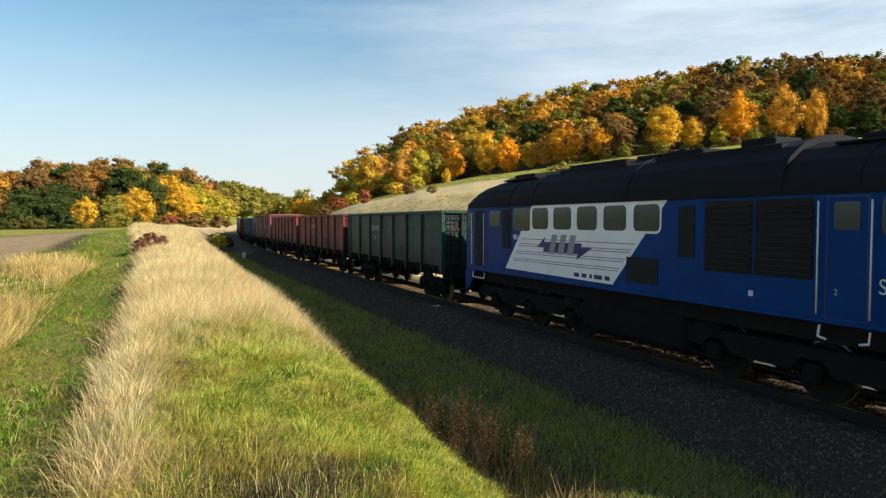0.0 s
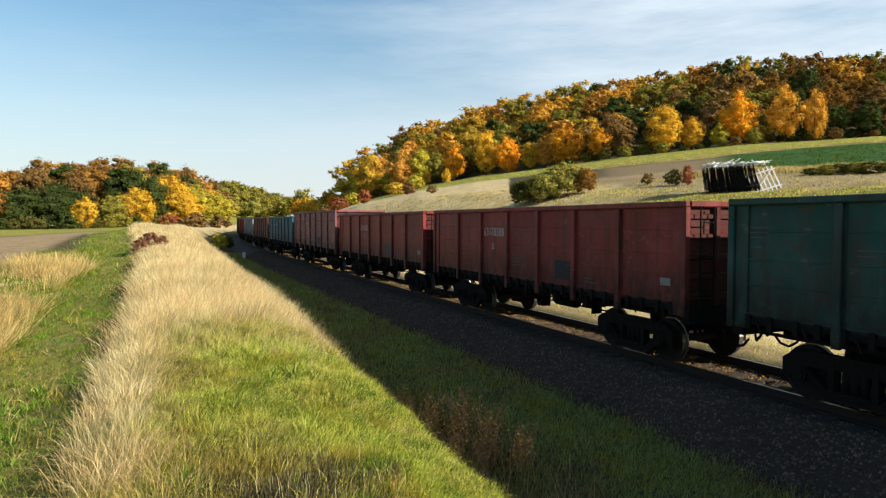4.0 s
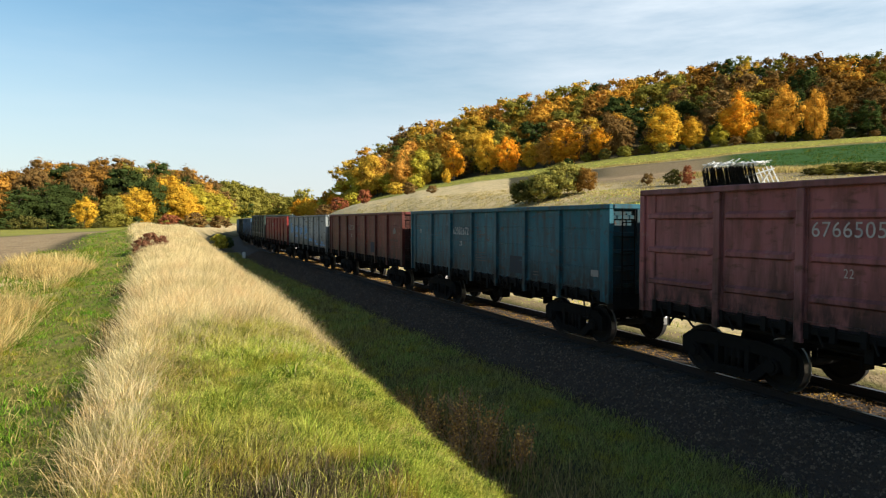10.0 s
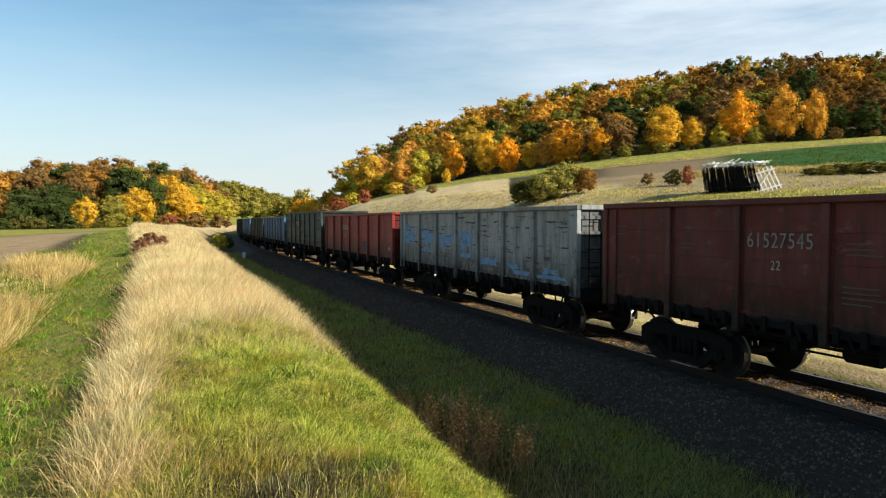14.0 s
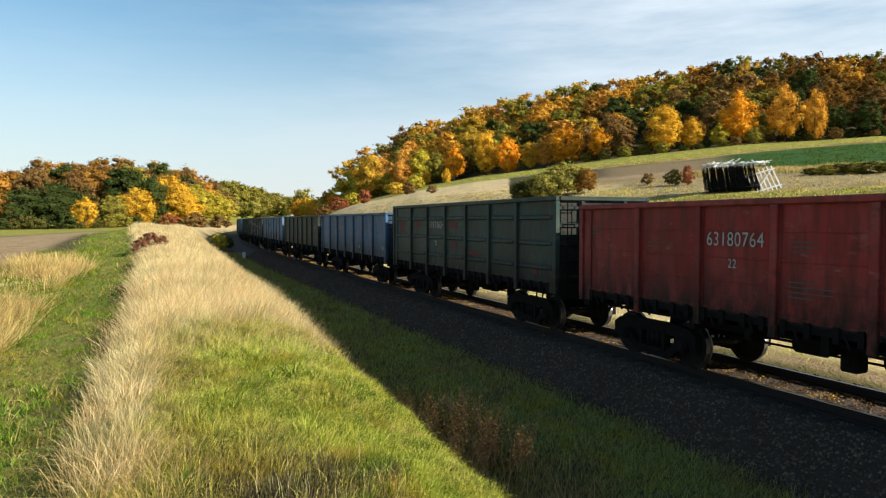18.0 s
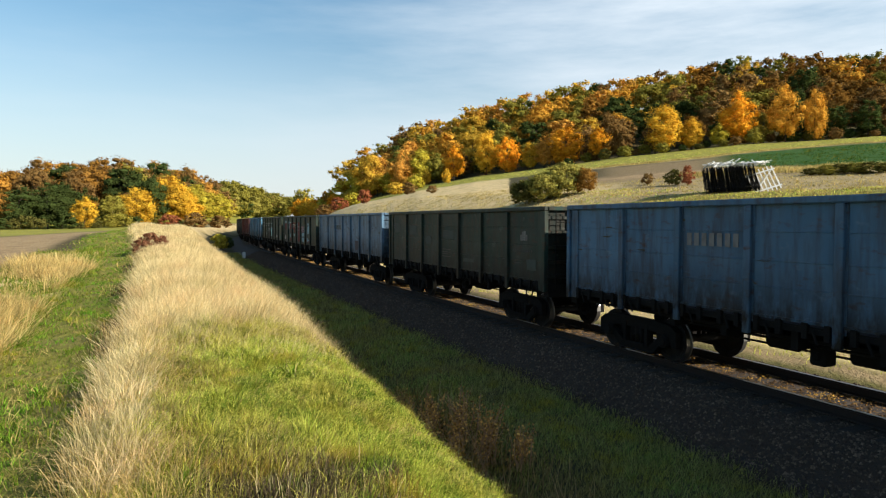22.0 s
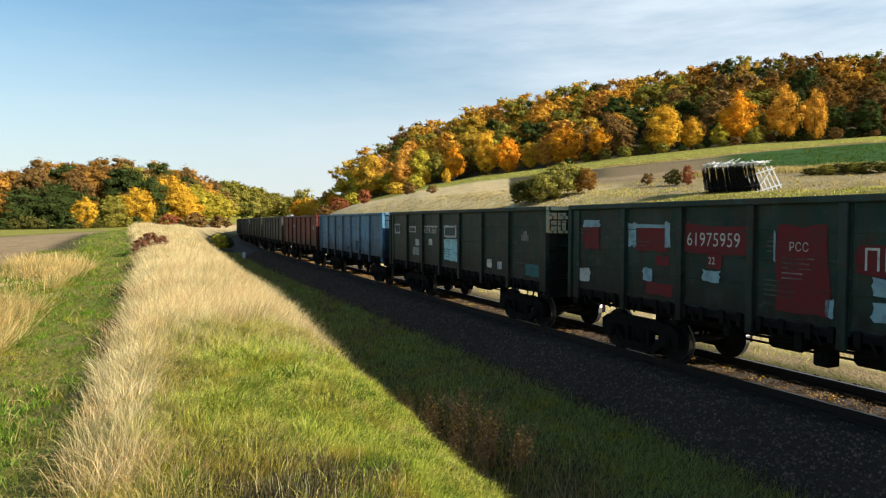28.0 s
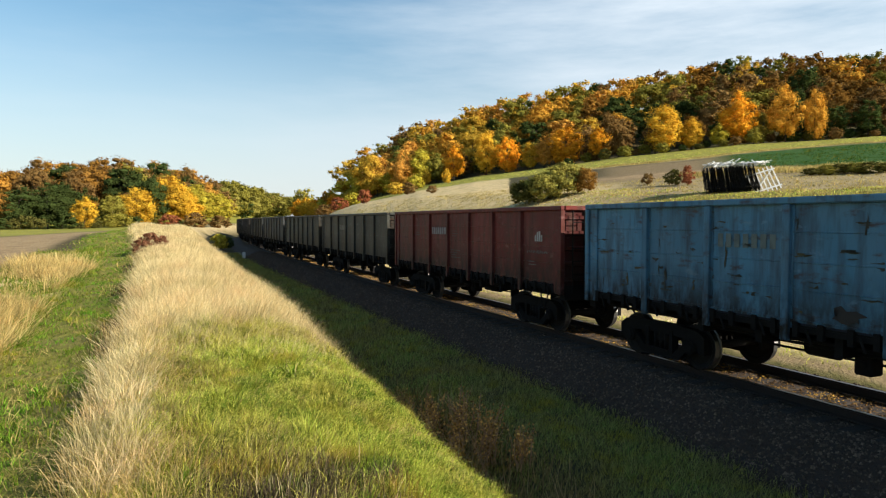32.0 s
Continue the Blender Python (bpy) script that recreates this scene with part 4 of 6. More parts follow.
M_STEM = plain("withered_stem", (0.62, 0.36, 0.19), (0.30, 0.16, 0.085), 6.0, 0.9)
M_LASTLEAF = leafy("last_leaves", (0.90, 0.55, 0.14), (0.46, 0.22, 0.08), 0.4, 0.6)
for i, (s, d, tall) in enumerate(((-0.5, 6.2, 0.7), (0.3, 6.3, 0.8), (0.9, 6.0, 1.0), (1.4, 6.2, 1.0), (1.9, 5.8, 1.25), (2.3, 6.1, 1.15), (2.8, 5.7, 1.15), (3.3, 6.0, 1.0), (3.8, 5.6, 1.0), (2.2, 6.6, 0.9), (-2.4, 6.3, 0.5), (3.2, 6.5, 0.9))):
    ditch_shrub(s, d + 0.12, tall * 0.8, 300 + i)
blades("ditch_weeds", "single pale dead stalks standing in the ditch", M_DRY, 18, -1.0, 5.5, 5.6, 6.8, 0.7, 1.2, 23, None, 0.0028, 0.12, 30.0, tuft=1, spread=0.1)


# ---- the stack of snow-fence panels on the slope, and the white post by the line ----
# near-black wood tone: the shade on the stack's front is put into the colour
M_SHADED_WOOD = plain("shaded_fence_wood", (0.014, 0.012, 0.011), (0.008, 0.007, 0.006), 3.0, 0.9)
M_LIMEWASH = plain("limewashed_fence_wood", (0.84, 0.83, 0.80), (0.68, 0.67, 0.64), 3.0, 0.85)
M_POST = plain("white_concrete", (0.74, 0.74, 0.72), (0.55, 0.55, 0.53), 4.0, 0.9)


def fence_panel(mat, pales=7):
    """A fence section 2 m square: upright pales nailed to two rails and a brace. Its face looks along x."""
    f = new("fence_panel")
    for i in range(pales):
        y = -0.9 + 1.8 * i / (pales - 1)
        part("pale", box(bmesh.new(), -0.015, 0.015, y - 0.045, y + 0.045, 0.0, 1.95 + 0.05 * (i % 2), 0.006), mat, f)
    for z in (0.22, 1.62):
        part("rail", box(bmesh.new(), 0.016, 0.05, -1.05, 1.05, z, z + 0.11, 0.006), mat, f)
    bm = bmesh.new()
    rod(bm, (0.062, -0.85, 0.3), (0.062, 0.85, 1.65), 0.03, 6)
    part("brace", bm, mat, f)
    return f


def fence_stack(px, dist, yaw):
    x0, y0 = plan_at(px, dist)
    ax = (math.cos(radians(yaw)), math.sin(radians(yaw)))
    dark, pale = fence_panel(M_SHADED_WOOD, 6), fence_panel(M_LIMEWASH, 7)
    n = 38
    for i in range(n):
        k = -2.75 + 3.85 * i / (n - 1)
        x, y = x0 + ax[0] * k, y0 + ax[1] * k
        tilt = -7 - 7 * i / n + random.uniform(-2.5, 2.5)
        m = pose(x, y, height(x, y) - 0.04, 0, 0, yaw + random.uniform(2, 11)) @ pose(0, random.uniform(-0.14, 0.14), 0, 0, tilt, 0)
        p = dark if i == 0 else copy_thing(dark, m)
        p.matrix_basis = m
        tagged(p, "weathered wooden snow-fence panel in a leaning stack, darkened for shade", "fence panel", "stacked snow-fence panels")
    for i, (k, out, turn) in enumerate(((1.62, -0.55, -80),)):
        x, y = x0 + ax[0] * k + 0.34 * out, y0 + ax[1] * k + out
        m = pose(x, y, height(x, y) - 0.03, 0, 0, yaw + turn) @ pose(0, 0, 0, 19, -22, 0)
        p = pale if i == 0 else copy_thing(pale, m)
        p.matrix_basis = m
        tagged(p, "white limewashed wooden fence panel leaning on the stack", "fence panel", "white fence panels")
    pile = tagged(new("pile_of_pales"), "white limewashed fence pales lying across the dark stack", "pales")
    bx, by = x0 - ax[0] * 0.35, y0 - ax[1] * 0.35
    pile.matrix_basis = pose(bx, by, height(bx, by) + 1.98, 0, 0, yaw)
    for i in range(88):
        k = -2.2 + 4.0 * (i + random.random()) / 88
        bm = bmesh.new()
        a = random.uniform(-0.9, 0.9)
        l = random.uniform(0.3, 0.7)
        box(bm, -l, l, -0.045, 0.045, -0.015, 0.015)
        m = pose(k, random.uniform(-0.95, 0.3), 0.02 + 0.16 * random.random(), random.uniform(-20, 20), random.uniform(-26, 16), math.degrees(a) + (90 if random.random() < 0.5 else 0))
        part("pale", bm, M_LIMEWASH, pile, "", m)


fence_stack(1315, 50, -28)
x, y, th = on_track(-58.0, 3.3)
post = tagged(new("distance_post", finish("distance_post", bars(bmesh.new(), [(-0.15, 0.15, -0.10, 0.10, -0.3, 0.62)], 0.03), M_POST)), "small white concrete distance post beside the ballast", "post")
post.matrix_basis = pose(float(x), float(y), height(float(x), float(y)), 0, 0, math.degrees(float(th)) - 60)


# ---- the train ----
PITCH = 13.92


def run(t):
    """How far the train has come along the line at t seconds."""
    u = t - 16.0
    return 103.8057 + 6.72406 * u + 0.0227463 * u * u / 2 + 0.00098944 * u ** 3 / 6


def body_pose(t, back, half_base):
    """Pose of a vehicle whose middle is so far behind the train's mark, carried by two bogies."""
    s = run(t) - back
    xa, ya, _ = on_track(s - half_base)
    xb, yb, _ = on_track(s + half_base)
    return pose((xa + xb) / 2, (ya + yb) / 2, 0, 0, 0, math.degrees(math.atan2(yb - ya, xb - xa)))


def lathe(bm, profile, n=24):
    """A turned piece round the y axis: (y, radius) from end to end."""
    rings = [[bm.verts.new((r * math.cos(2 * math.pi * i / n), y, r * math.sin(2 * math.pi * i / n))) for i in range(n)] for y, r in profile]
    for a, b in zip(rings[:-1], rings[1:]):
        for i in range(n):
            bm.faces.new((a[i], a[(i + 1) % n], b[(i + 1) % n], b[i]))
    bm.faces.new(rings[0][::-1])
    bm.faces.new(rings[-1])
    bmesh.ops.recalc_face_normals(bm, faces=bm.faces[:])
    return bm


def wheelset_mesh(name, r):
    half = [(1.05, 0.07), (0.93, 0.075), (0.93, 0.15), (0.89, 0.16), (0.862, r - 0.11), (0.885, r - 0.085), (0.885, r - 0.006), (0.77, r), (0.765, r + 0.028),
            (0.735, r + 0.026), (0.735, r - 0.085), (0.80, r - 0.12), (0.76, 0.16), (0.70, 0.15), (0.70, 0.08)]
    me = finish(name, lathe(bmesh.new(), half + [(-y, q) for y, q in half[::-1]], 18), M_WHEEL)
    me.materials.append(M_TREAD)
    for p in me.polygons:
        c = p.center
        if math.hypot(c.x, c.z) > r - 0.03 and 0.735 < abs(c.y) < 0.886:
            p.material_index = 1
    return me


WHEEL_ME = wheelset_mesh("wheelset", 0.475)


def side_frame_mesh():
    """The cast side frame of a three-piece bogie: an arched beam with an open window and two boxes."""
    bm = bmesh.new()
    prism(bm, [(-1.28, 0.36), (-1.28, 0.70), (-1.10, 0.82), (-0.62, 0.88), (0.62, 0.88), (1.10, 0.82), (1.28, 0.70), (1.28, 0.36), (1.14, 0.36), (1.06, 0.58),
               (0.42, 0.64), (-0.42, 0.64), (-1.06, 0.58), (-1.14, 0.36)], -0.07, 0.07)
    prism(bm, [(-1.02, 0.56), (-0.84, 0.58), (-0.42, 0.27), (0.42, 0.27), (0.84, 0.58), (1.02, 0.56), (0.55, 0.13), (-0.55, 0.13)], -0.065, 0.065)
    box(bm, -0.30, 0.30, -0.10, 0.10, 0.24, 0.30)
    for x in (-0.16, 0.0, 0.16):
        rod(bm, (x, 0, 0.30), (x, 0, 0.66), 0.06, 10)
    for x in (-0.36, 0.36):
        box(bm, x - 0.05, x + 0.05, -0.09, 0.09, 0.24, 0.74)
    return finish("side_frame", bm, M_IRON)


SIDE_FRAME = side_frame_mesh()
AXLE_BOX = finish("axle_box", rod(rod(bmesh.new(), (0, -0.11, 0), (0, 0.13, 0), 0.15, 14), (0, 0.13, 0), (0, 0.16, 0), 0.10, 12), M_IRON)
BOLSTER = finish("bolster", bars(bmesh.new(), [(-0.2, 0.2, -1.05, 1.05, 0.46, 0.72), (-0.3, 0.3, -0.3, 0.3, 0.72, 1.0)], 0.02), M_IRON)


def add_bogie(wagon, x):
    bogie = part("bogie", BOLSTER, None, wagon, "cast-steel freight bogie, black with grime", pose(x, 0, 0))
    for sgn in (-1, 1):
        part("side_frame", SIDE_FRAME, None, bogie, "", pose(0, sgn * 1.02, 0))
        for bx in (-0.925, 0.925):
            part("axle_box", AXLE_BOX, None, bogie, "", pose(bx, sgn * 1.02, 0.475, 0, 0, 0 if sgn > 0 else 180))
    for bx in (-0.925, 0.925):
        part("wheelset", WHEEL_ME, None, bogie, "steel wheelset with a bright worn rim", pose(bx, 0, 0.475))


STAKES = (-4.32, -2.58, -0.86, 0.86, 2.58, 4.32)
ENDS = (-6.39, *STAKES, 6.39)


def panel_mesh(length, z0, z1, ribbed):
    """One bay of the side: one pressed sheet, with deep ribs on the older wagons and shallow seams on the others."""
    heights = [(z0, 0.02), (z0 + 0.05, 0.02), (z0 + 0.052, 0.0)]
    if ribbed:
        for z in (1.83, 2.49, 3.19):
            heights += [(z - 0.085, 0.0), (z - 0.05, 0.06), (z + 0.02, 0.06), (z + 0.075, 0.0)]
    else:
        for z in (z0 + 0.55, z0 + 1.0, z0 + 1.5):
            heights += [(z - 0.012, 0.0), (z - 0.008, 0.012), (z + 0.008, 0.012), (z + 0.012, 0.0)]
    heights.append((z1, 0.0))
    bm = bmesh.new()
    cols = []
    for x, k in ((0.0, 0.0), (0.13, 0.0), (0.22, 1.0), (length / 2, 1.0), (length - 0.22, 1.0), (length - 0.13, 0.0), (length, 0.0)):
        k = k if ribbed else 1.0
        dent = 0.012 if 0.3 < x < length - 0.3 else 0.0
        cols.append([bm.verts.new((x, -1.475 - out * (k if i > 2 else 1) + dent, z)) for i, (z, out) in enumerate(heights)])
    back = [[bm.verts.new((x, -1.44, z)) for z in (z0, z1)] for x in (0.0, length)]
    for a, b in zip(cols[:-1], cols[1:]):
        for i in range(len(heights) - 1):
            bm.faces.new((a[i], b[i], b[i + 1], a[i + 1]))
    bm.faces.new((back[1][0], back[0][0], back[0][1], back[1][1]))
    bm.faces.new([back[0][0]] + [c[0] for c in cols] + [back[1][0]])
    bm.faces.new([back[1][1]] + [c[-1] for c in cols[::-1]] + [back[0][1]])
    return finish("side_panel", bm, M_PAINT)


def build_gondola(top, ribbed):
    """An open-top freight wagon: the middle of its length at x = 0, rails at z = 0."""
    z0, z1 = 1.40, top - 0.12
    w = new("gondola_wagon")
    painted = []
    for x in (-2.85, -1.5, 0.0, 1.5, 2.85):
        part("cross_bearer", prism(bmesh.new(), [(x - 0.07, 0.92), (x + 0.07, 0.92), (x + 0.07, 1.30), (x - 0.07, 1.30)], -1.38, 1.38), M_IRON, w)
    for y in (-1.12, 1.12):
        part("hatch_shaft", rod(rod(bmesh.new(), (-6.0, y, 1.06), (6.0, y, 1.06), 0.035, 6), (-3.2, y * 0.9, 0.97), (3.2, y * 0.9, 0.97), 0.03, 6), M_IRON, w)
    part("centre_sill", bars(bmesh.new(), [(-6.3, 6.3, -0.22, 0.22, 0.84, 1.25), (-6.42, -6.2, -1.4, 1.4, 1.0, 1.38), (6.2, 6.42, -1.4, 1.4, 1.0, 1.38)]), M_IRON, w)
    part("floor", bars(bmesh.new(), [(-6.36, 6.36, -1.46, 1.46, 1.30, 1.36)]), M_IRON, w)
    meshes = {}
    for sgn in (0, 180):
        turn = pose(0, 0, 0, 0, 0, sgn)
        for a, b in zip(ENDS[:-1], ENDS[1:]):
            n = round(b - a, 3)
            me = meshes.setdefault(n, panel_mesh(b - a, z0, z1, ribbed))
            painted.append(part("side_panel", me, None, w, "", turn @ pose(a, 0, 0)))
        st = meshes.setdefault("stake", finish("side_stake", bars(bmesh.new(), [(-0.075, 0.075, -1.56, -1.475, 1.08, z1), (-0.11, 0.11, -1.487, -1.475, 1.3, z1)], 0.012), M_PAINT))
        for x in STAKES:
            painted.append(part("side_stake", st, None, w, "", turn @ pose(x, 0, 0)))
        ch = meshes.setdefault("chord", finish("top_chord", bars(bmesh.new(), [(-6.44, 6.44, -1.565, -1.43, z1, top)], 0.02), M_PAINT))
        painted.append(part("top_chord", ch, None, w, "", turn))
        cp = meshes.setdefault("post", finish("corner_post", bars(bmesh.new(), [(6.30, 6.44, -1.555, -1.42, 1.15, z1), (6.02, 6.3, -1.505, -1.476, 1.16, z1)], 0.012), M_PAINT))
        cq = meshes.setdefault("post2", finish("corner_post", bars(bmesh.new(), [(-6.44, -6.30, -1.555, -1.42, 1.15, z1), (-6.3, -6.02, -1.505, -1.476, 1.16, z1)], 0.012), M_PAINT))
        painted += [part("corner_post", cp, None, w, "", turn), part("corner_post", cq, None, w, "", turn)]
        ew = meshes.get("end")
        if ew is None:
            bm = bmesh.new()
            steps = [(1.36, 0.0)]
            for z in np.linspace(1.5, z1 - 0.25, 5):
                steps += [(z, 0.0), (z + 0.02, 0.05), (z + 0.10, 0.05), (z + 0.12, 0.0)]
            steps.append((z1, 0.0))
            lefts = [bm.verts.new((6.36 + out, -1.42, z)) for z, out in steps]
            rights = [bm.verts.new((6.36 + out, 1.42, z)) for z, out in steps]
            inner = [bm.verts.new((6.33, y, z)) for y, z in ((-1.42, 1.36), (1.42, 1.36), (1.42, z1), (-1.42, z1))]
            for i in range(len(steps) - 1):
                bm.faces.new((lefts[i], rights[i], rights[i + 1], lefts[i + 1]))
            bm.faces.new(inner[::-1])
            bm.faces.new((inner[0], inner[1], rights[0], lefts[0]))
            bm.faces.new((inner[2], inner[3], lefts[-1], rights[-1]))
            ew = meshes["end"] = finish("end_wall", bm, M_PAINT)
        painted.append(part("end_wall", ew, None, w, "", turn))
        ep = meshes.setdefault("end_post", finish("end_post", bars(bmesh.new(), [(6.412, 6.46, -0.06, 0.06, 1.36, z1)], 0.01), M_PAINT))
        for y in (-0.7, 0.7):
            painted.append(part("end_post", ep, None, w, "", turn @ pose(0, y, 0)))
        er = meshes.setdefault("rail", finish("end_rail", bars(bmesh.new(), [(6.32, 6.46, -1.43, 1.43, z1, top)], 0.02), M_PAINT))
        painted.append(part("end_rail", er, None, w, "", turn))
        ha = meshes.get("hatch")
        if ha is None:
            bm = bmesh.new()
            for y in (0.1, 0.55, 1.05, 1.45):
                box(bm, y - 0.05, y + 0.05, -1.52, -1.44, 1.16, 1.42)
            box(bm, 0.02, 1.55, -1.47, -1.40, 1.24, 1.33)
            rod(bm, (0.30, -1.52, 1.32), (0.42, -1.53, 1.08), 0.022, 6)
            rod(bm, (1.2, -1.52, 1.32), (1.30, -1.53, 1.10), 0.022, 6)
            ha = meshes["hatch"] = finish("hatch_lock", bm, M_IRON)
        for a in np.linspace(-6.1, 4.55, 7):
            part("hatch_lock", ha, None, w, "", turn @ pose(float(a), 0, 0))
        bm = bmesh.new()
        for y in (-1.22, -0.86):
            rod(bm, (6.50, y, 1.2), (6.50, y, z1), 0.016, 6)
        for z in np.arange(1.35, z1, 0.34):
            rod(bm, (6.50, -1.22, z), (6.50, -0.86, z), 0.013, 6)
        la = meshes.setdefault("ladder", finish("ladder", bm, M_IRON))
        part("ladder", la, None, w, "", turn)
        cu = meshes.get("coupler")
        if cu is None:
            bm = bmesh.new()
            box(bm, 6.2, 6.62, -0.10, 0.10, 0.95, 1.17, 0.02)
            prism(bm, [(6.60, 0.90), (6.96, 0.90), (6.96, 1.22), (6.60, 1.22)], -0.20, 0.14)
            rod(bm, (6.44, 0.42, 1.1), (6.80, 0.34, 0.72), 0.025, 6)
            rod(bm, (6.80, 0.34, 0.72), (6.95, 0.20, 0.80), 0.025, 6)
            cu = meshes["coupler"] = finish("coupler", bm, M_IRON)
        part("coupler", cu, None, w, "", turn)
        ho = meshes.get("hose")
        if ho is None:
            bm = bmesh.new()
            loop = [(6.40, -0.52, 1.08), (6.47, -0.53, 0.86), (6.58, -0.52, 0.66), (6.74, -0.49, 0.55), (6.90, -0.45, 0.60), (7.0, -0.41, 0.74)]
            for p, q in zip(loop[:-1], loop[1:]):
                rod(bm, p, q, 0.026, 7)
            ho = meshes["hose"] = finish("brake_hose", bm, M_IRON)
        part("brake_hose", ho, None, w, "", turn)
        sp = meshes.get("step")
        if sp is None:
            bm = bmesh.new()
            for x in (5.35, 5.75):
                rod(bm, (x, -1.46, 1.2), (5.55 + (x - 5.55) * 0.35, -1.5, 0.72), 0.02, 6)
            box(bm, 5.44, 5.66, -1.56, -1.42, 0.70, 0.73)
            sp = meshes["step"] = finish("step", bm, M_IRON)
        part("step", sp, None, w, "", turn)
    part("brake_cylinder", rod(rod(bmesh.new(), (-1.05, -0.62, 0.90), (-0.50, -0.62, 0.90), 0.18, 14), (-0.5, -0.62, 0.9), (0.4, -0.5, 0.86), 0.03, 6), M_IRON, w)
    part("air_tank", rod(bmesh.new(), (0.55, -0.6, 0.86), (1.45, -0.6, 0.86), 0.17, 14), M_IRON, w)
    part("brake_valve", bars(bmesh.new(), [(-0.05, 0.25, -0.95, -0.65, 0.62, 0.98), (0.0, 0.18, -1.0, -0.6, 0.72, 0.86)], 0.03), M_IRON, w)
    bm = bmesh.new()
    rod(bm, (-3.0, -0.35, 0.72), (3.0, -0.35, 0.72), 0.025, 6)
    rod(bm, (-3.2, 0.45, 0.80), (3.2, 0.45, 0.80), 0.02, 6)
    for x in (-2.2, 2.0):
        box(bm, x - 0.03, x + 0.03, -0.5, -0.2, 0.6, 1.0)
    part("brake_rod", bm, M_IRON, w)
    for x in (-4.325, 4.325):
        add_bogie(w, x)
    return w


PAINTED = ("side_panel", "side_stake", "top_chord", "corner_post", "end_wall", "end_post", "end_rail")
# colour of the paint and what the label says of it, wagon by wagon behind the locomotive
WAGONS = (
    ((0.012, 0.13, 0.112), "dark green", 0), ((0.50, 0.065, 0.058), "dull red", 0), ((0.58, 0.075, 0.066), "red", 0),
    ((0.62, 0.21, 0.21), "faded pink", 1), ((0.03, 0.25, 0.34), "teal blue", 0), ((0.32, 0.06, 0.048), "brown-red", 0),
    ((0.64, 0.70, 0.68), "pale grey, blue-stained", 0), ((0.68, 0.075, 0.065), "bright red", 0), ((0.055, 0.125, 0.105), "weathered green", 1),
    ((0.14, 0.33, 0.55), "grey-blue", 0), ((0.026, 0.078, 0.06), "dark olive", 0), ((0.30, 0.55, 0.80), "light blue", 0),
    ((0.018, 0.085, 0.065), "dark green, red-patched", 0), ((0.018, 0.085, 0.062), "dark grey-green", 0), ((0.18, 0.50, 0.76), "sky blue, rust-scratched", 0),
    ((0.36, 0.05, 0.04), "brownish red", 0), ((0.13, 0.135, 0.11), "grey olive", 0), ((0.09, 0.10, 0.08), "dull grey-green", 0),
    ((0.14, 0.15, 0.15), "grey", 0), ((0.07, 0.08, 0.08), "dark grey", 0), ((0.10, 0.09, 0.09), "dark brown-grey", 0), ((0.06, 0.08, 0.09), "dark blue-grey", 0),
    ((0.09, 0.09, 0.08), "dark grey", 0), ((0.07, 0.08, 0.07), "dark olive", 0), ((0.16, 0.05, 0.04), "brown-red", 0), ((0.08, 0.085, 0.08), "dark grey", 0))
TRAIN = []
low, tall = build_gondola(3.48, False), build_gondola(3.74, True)
used = set()
for k, (paint, word, kind) in enumerate(WAGONS, 1):
    master = (low, tall)[kind]
    w = master if kind not in used else copy_thing(master, Matrix.Identity(4))
    used.add(kind)
    tagged(w, f"{word} open steel gondola wagon with worn, dirty sides", "freight wagon", "wagons of the freight train")
    for o in w.children:
        if o.name.split(".")[0] in PAINTED:
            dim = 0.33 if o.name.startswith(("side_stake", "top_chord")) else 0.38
            # end walls and end posts: shade of the gap between wagons put into the paint
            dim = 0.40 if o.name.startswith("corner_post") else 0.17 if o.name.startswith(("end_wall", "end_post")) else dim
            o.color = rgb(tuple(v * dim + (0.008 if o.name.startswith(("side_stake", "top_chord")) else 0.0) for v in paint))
    TRAIN.append((w, PITCH * k, 4.325))


# ---- the locomotive at the head of the train ----
M_BLUE = plain("blue_loco_paint", (0.0005, 0.042, 0.19), (0.0004, 0.028, 0.13), 1.4, 0.4, 0.0, 0.1, 0.004, 0.06, 12.0)
M_LIGHT = plain("grey_white_loco_paint", (0.80, 0.80, 0.80), (0.68, 0.68, 0.68), 1.4, 0.45, 0.0, 0.1, 0.004, 0.3, 12.0)
M_ROOF = plain("sooty_roof_paint", (0.012, 0.012, 0.015), (0.007, 0.007, 0.008), 1.2, 0.8, 0.0, 0.2, 0.01, 0.15)
M_BLACK = plain("black_grille_metal", (0.012, 0.012, 0.014), (0.006, 0.006, 0.007), 2.0, 0.8)
M_RAILING = plain("pale_handrail_paint", (0.68, 0.68, 0.66), (0.5, 0.5, 0.48), 4.0, 0.5)
M_NAVY = plain("navy_emblem_paint", (0.02, 0.03, 0.14), (0.015, 0.02, 0.10), 3.0, 0.5)
M_GREY = plain("grey_stripe_paint", (0.26, 0.28, 0.30), (0.2, 0.21, 0.23), 3.0, 0.5)


def glass():
    m, n, l, b = shader("tinted_glass", 0.1, 0.0, 0.3)
    l.new(mix(n, l, noise_fac(n, l, 1.5, 0.3, 0.7), (0.018, 0.036, 0.040), (0.03, 0.05, 0.054)), b.inputs["Base Color"])
    return m


M_GLASS = glass()


def plate(outline, y, thick):
    return prism(bmesh.new(), outline, y, y - thick)


def rounded(x0, x1, z0, z1, r=0.12, n=4):
    out = []
    for cx, cz, a0 in ((x1 - r, z1 - r, 0), (x0 + r, z1 - r, 90), (x0 + r, z0 + r, 180), (x1 - r, z0 + r, 270)):
        out += [(cx + r * math.cos(radians(a0 + 90 * i / n)), cz + r * math.sin(radians(a0 + 90 * i / n))) for i in range(n + 1)]
    return out


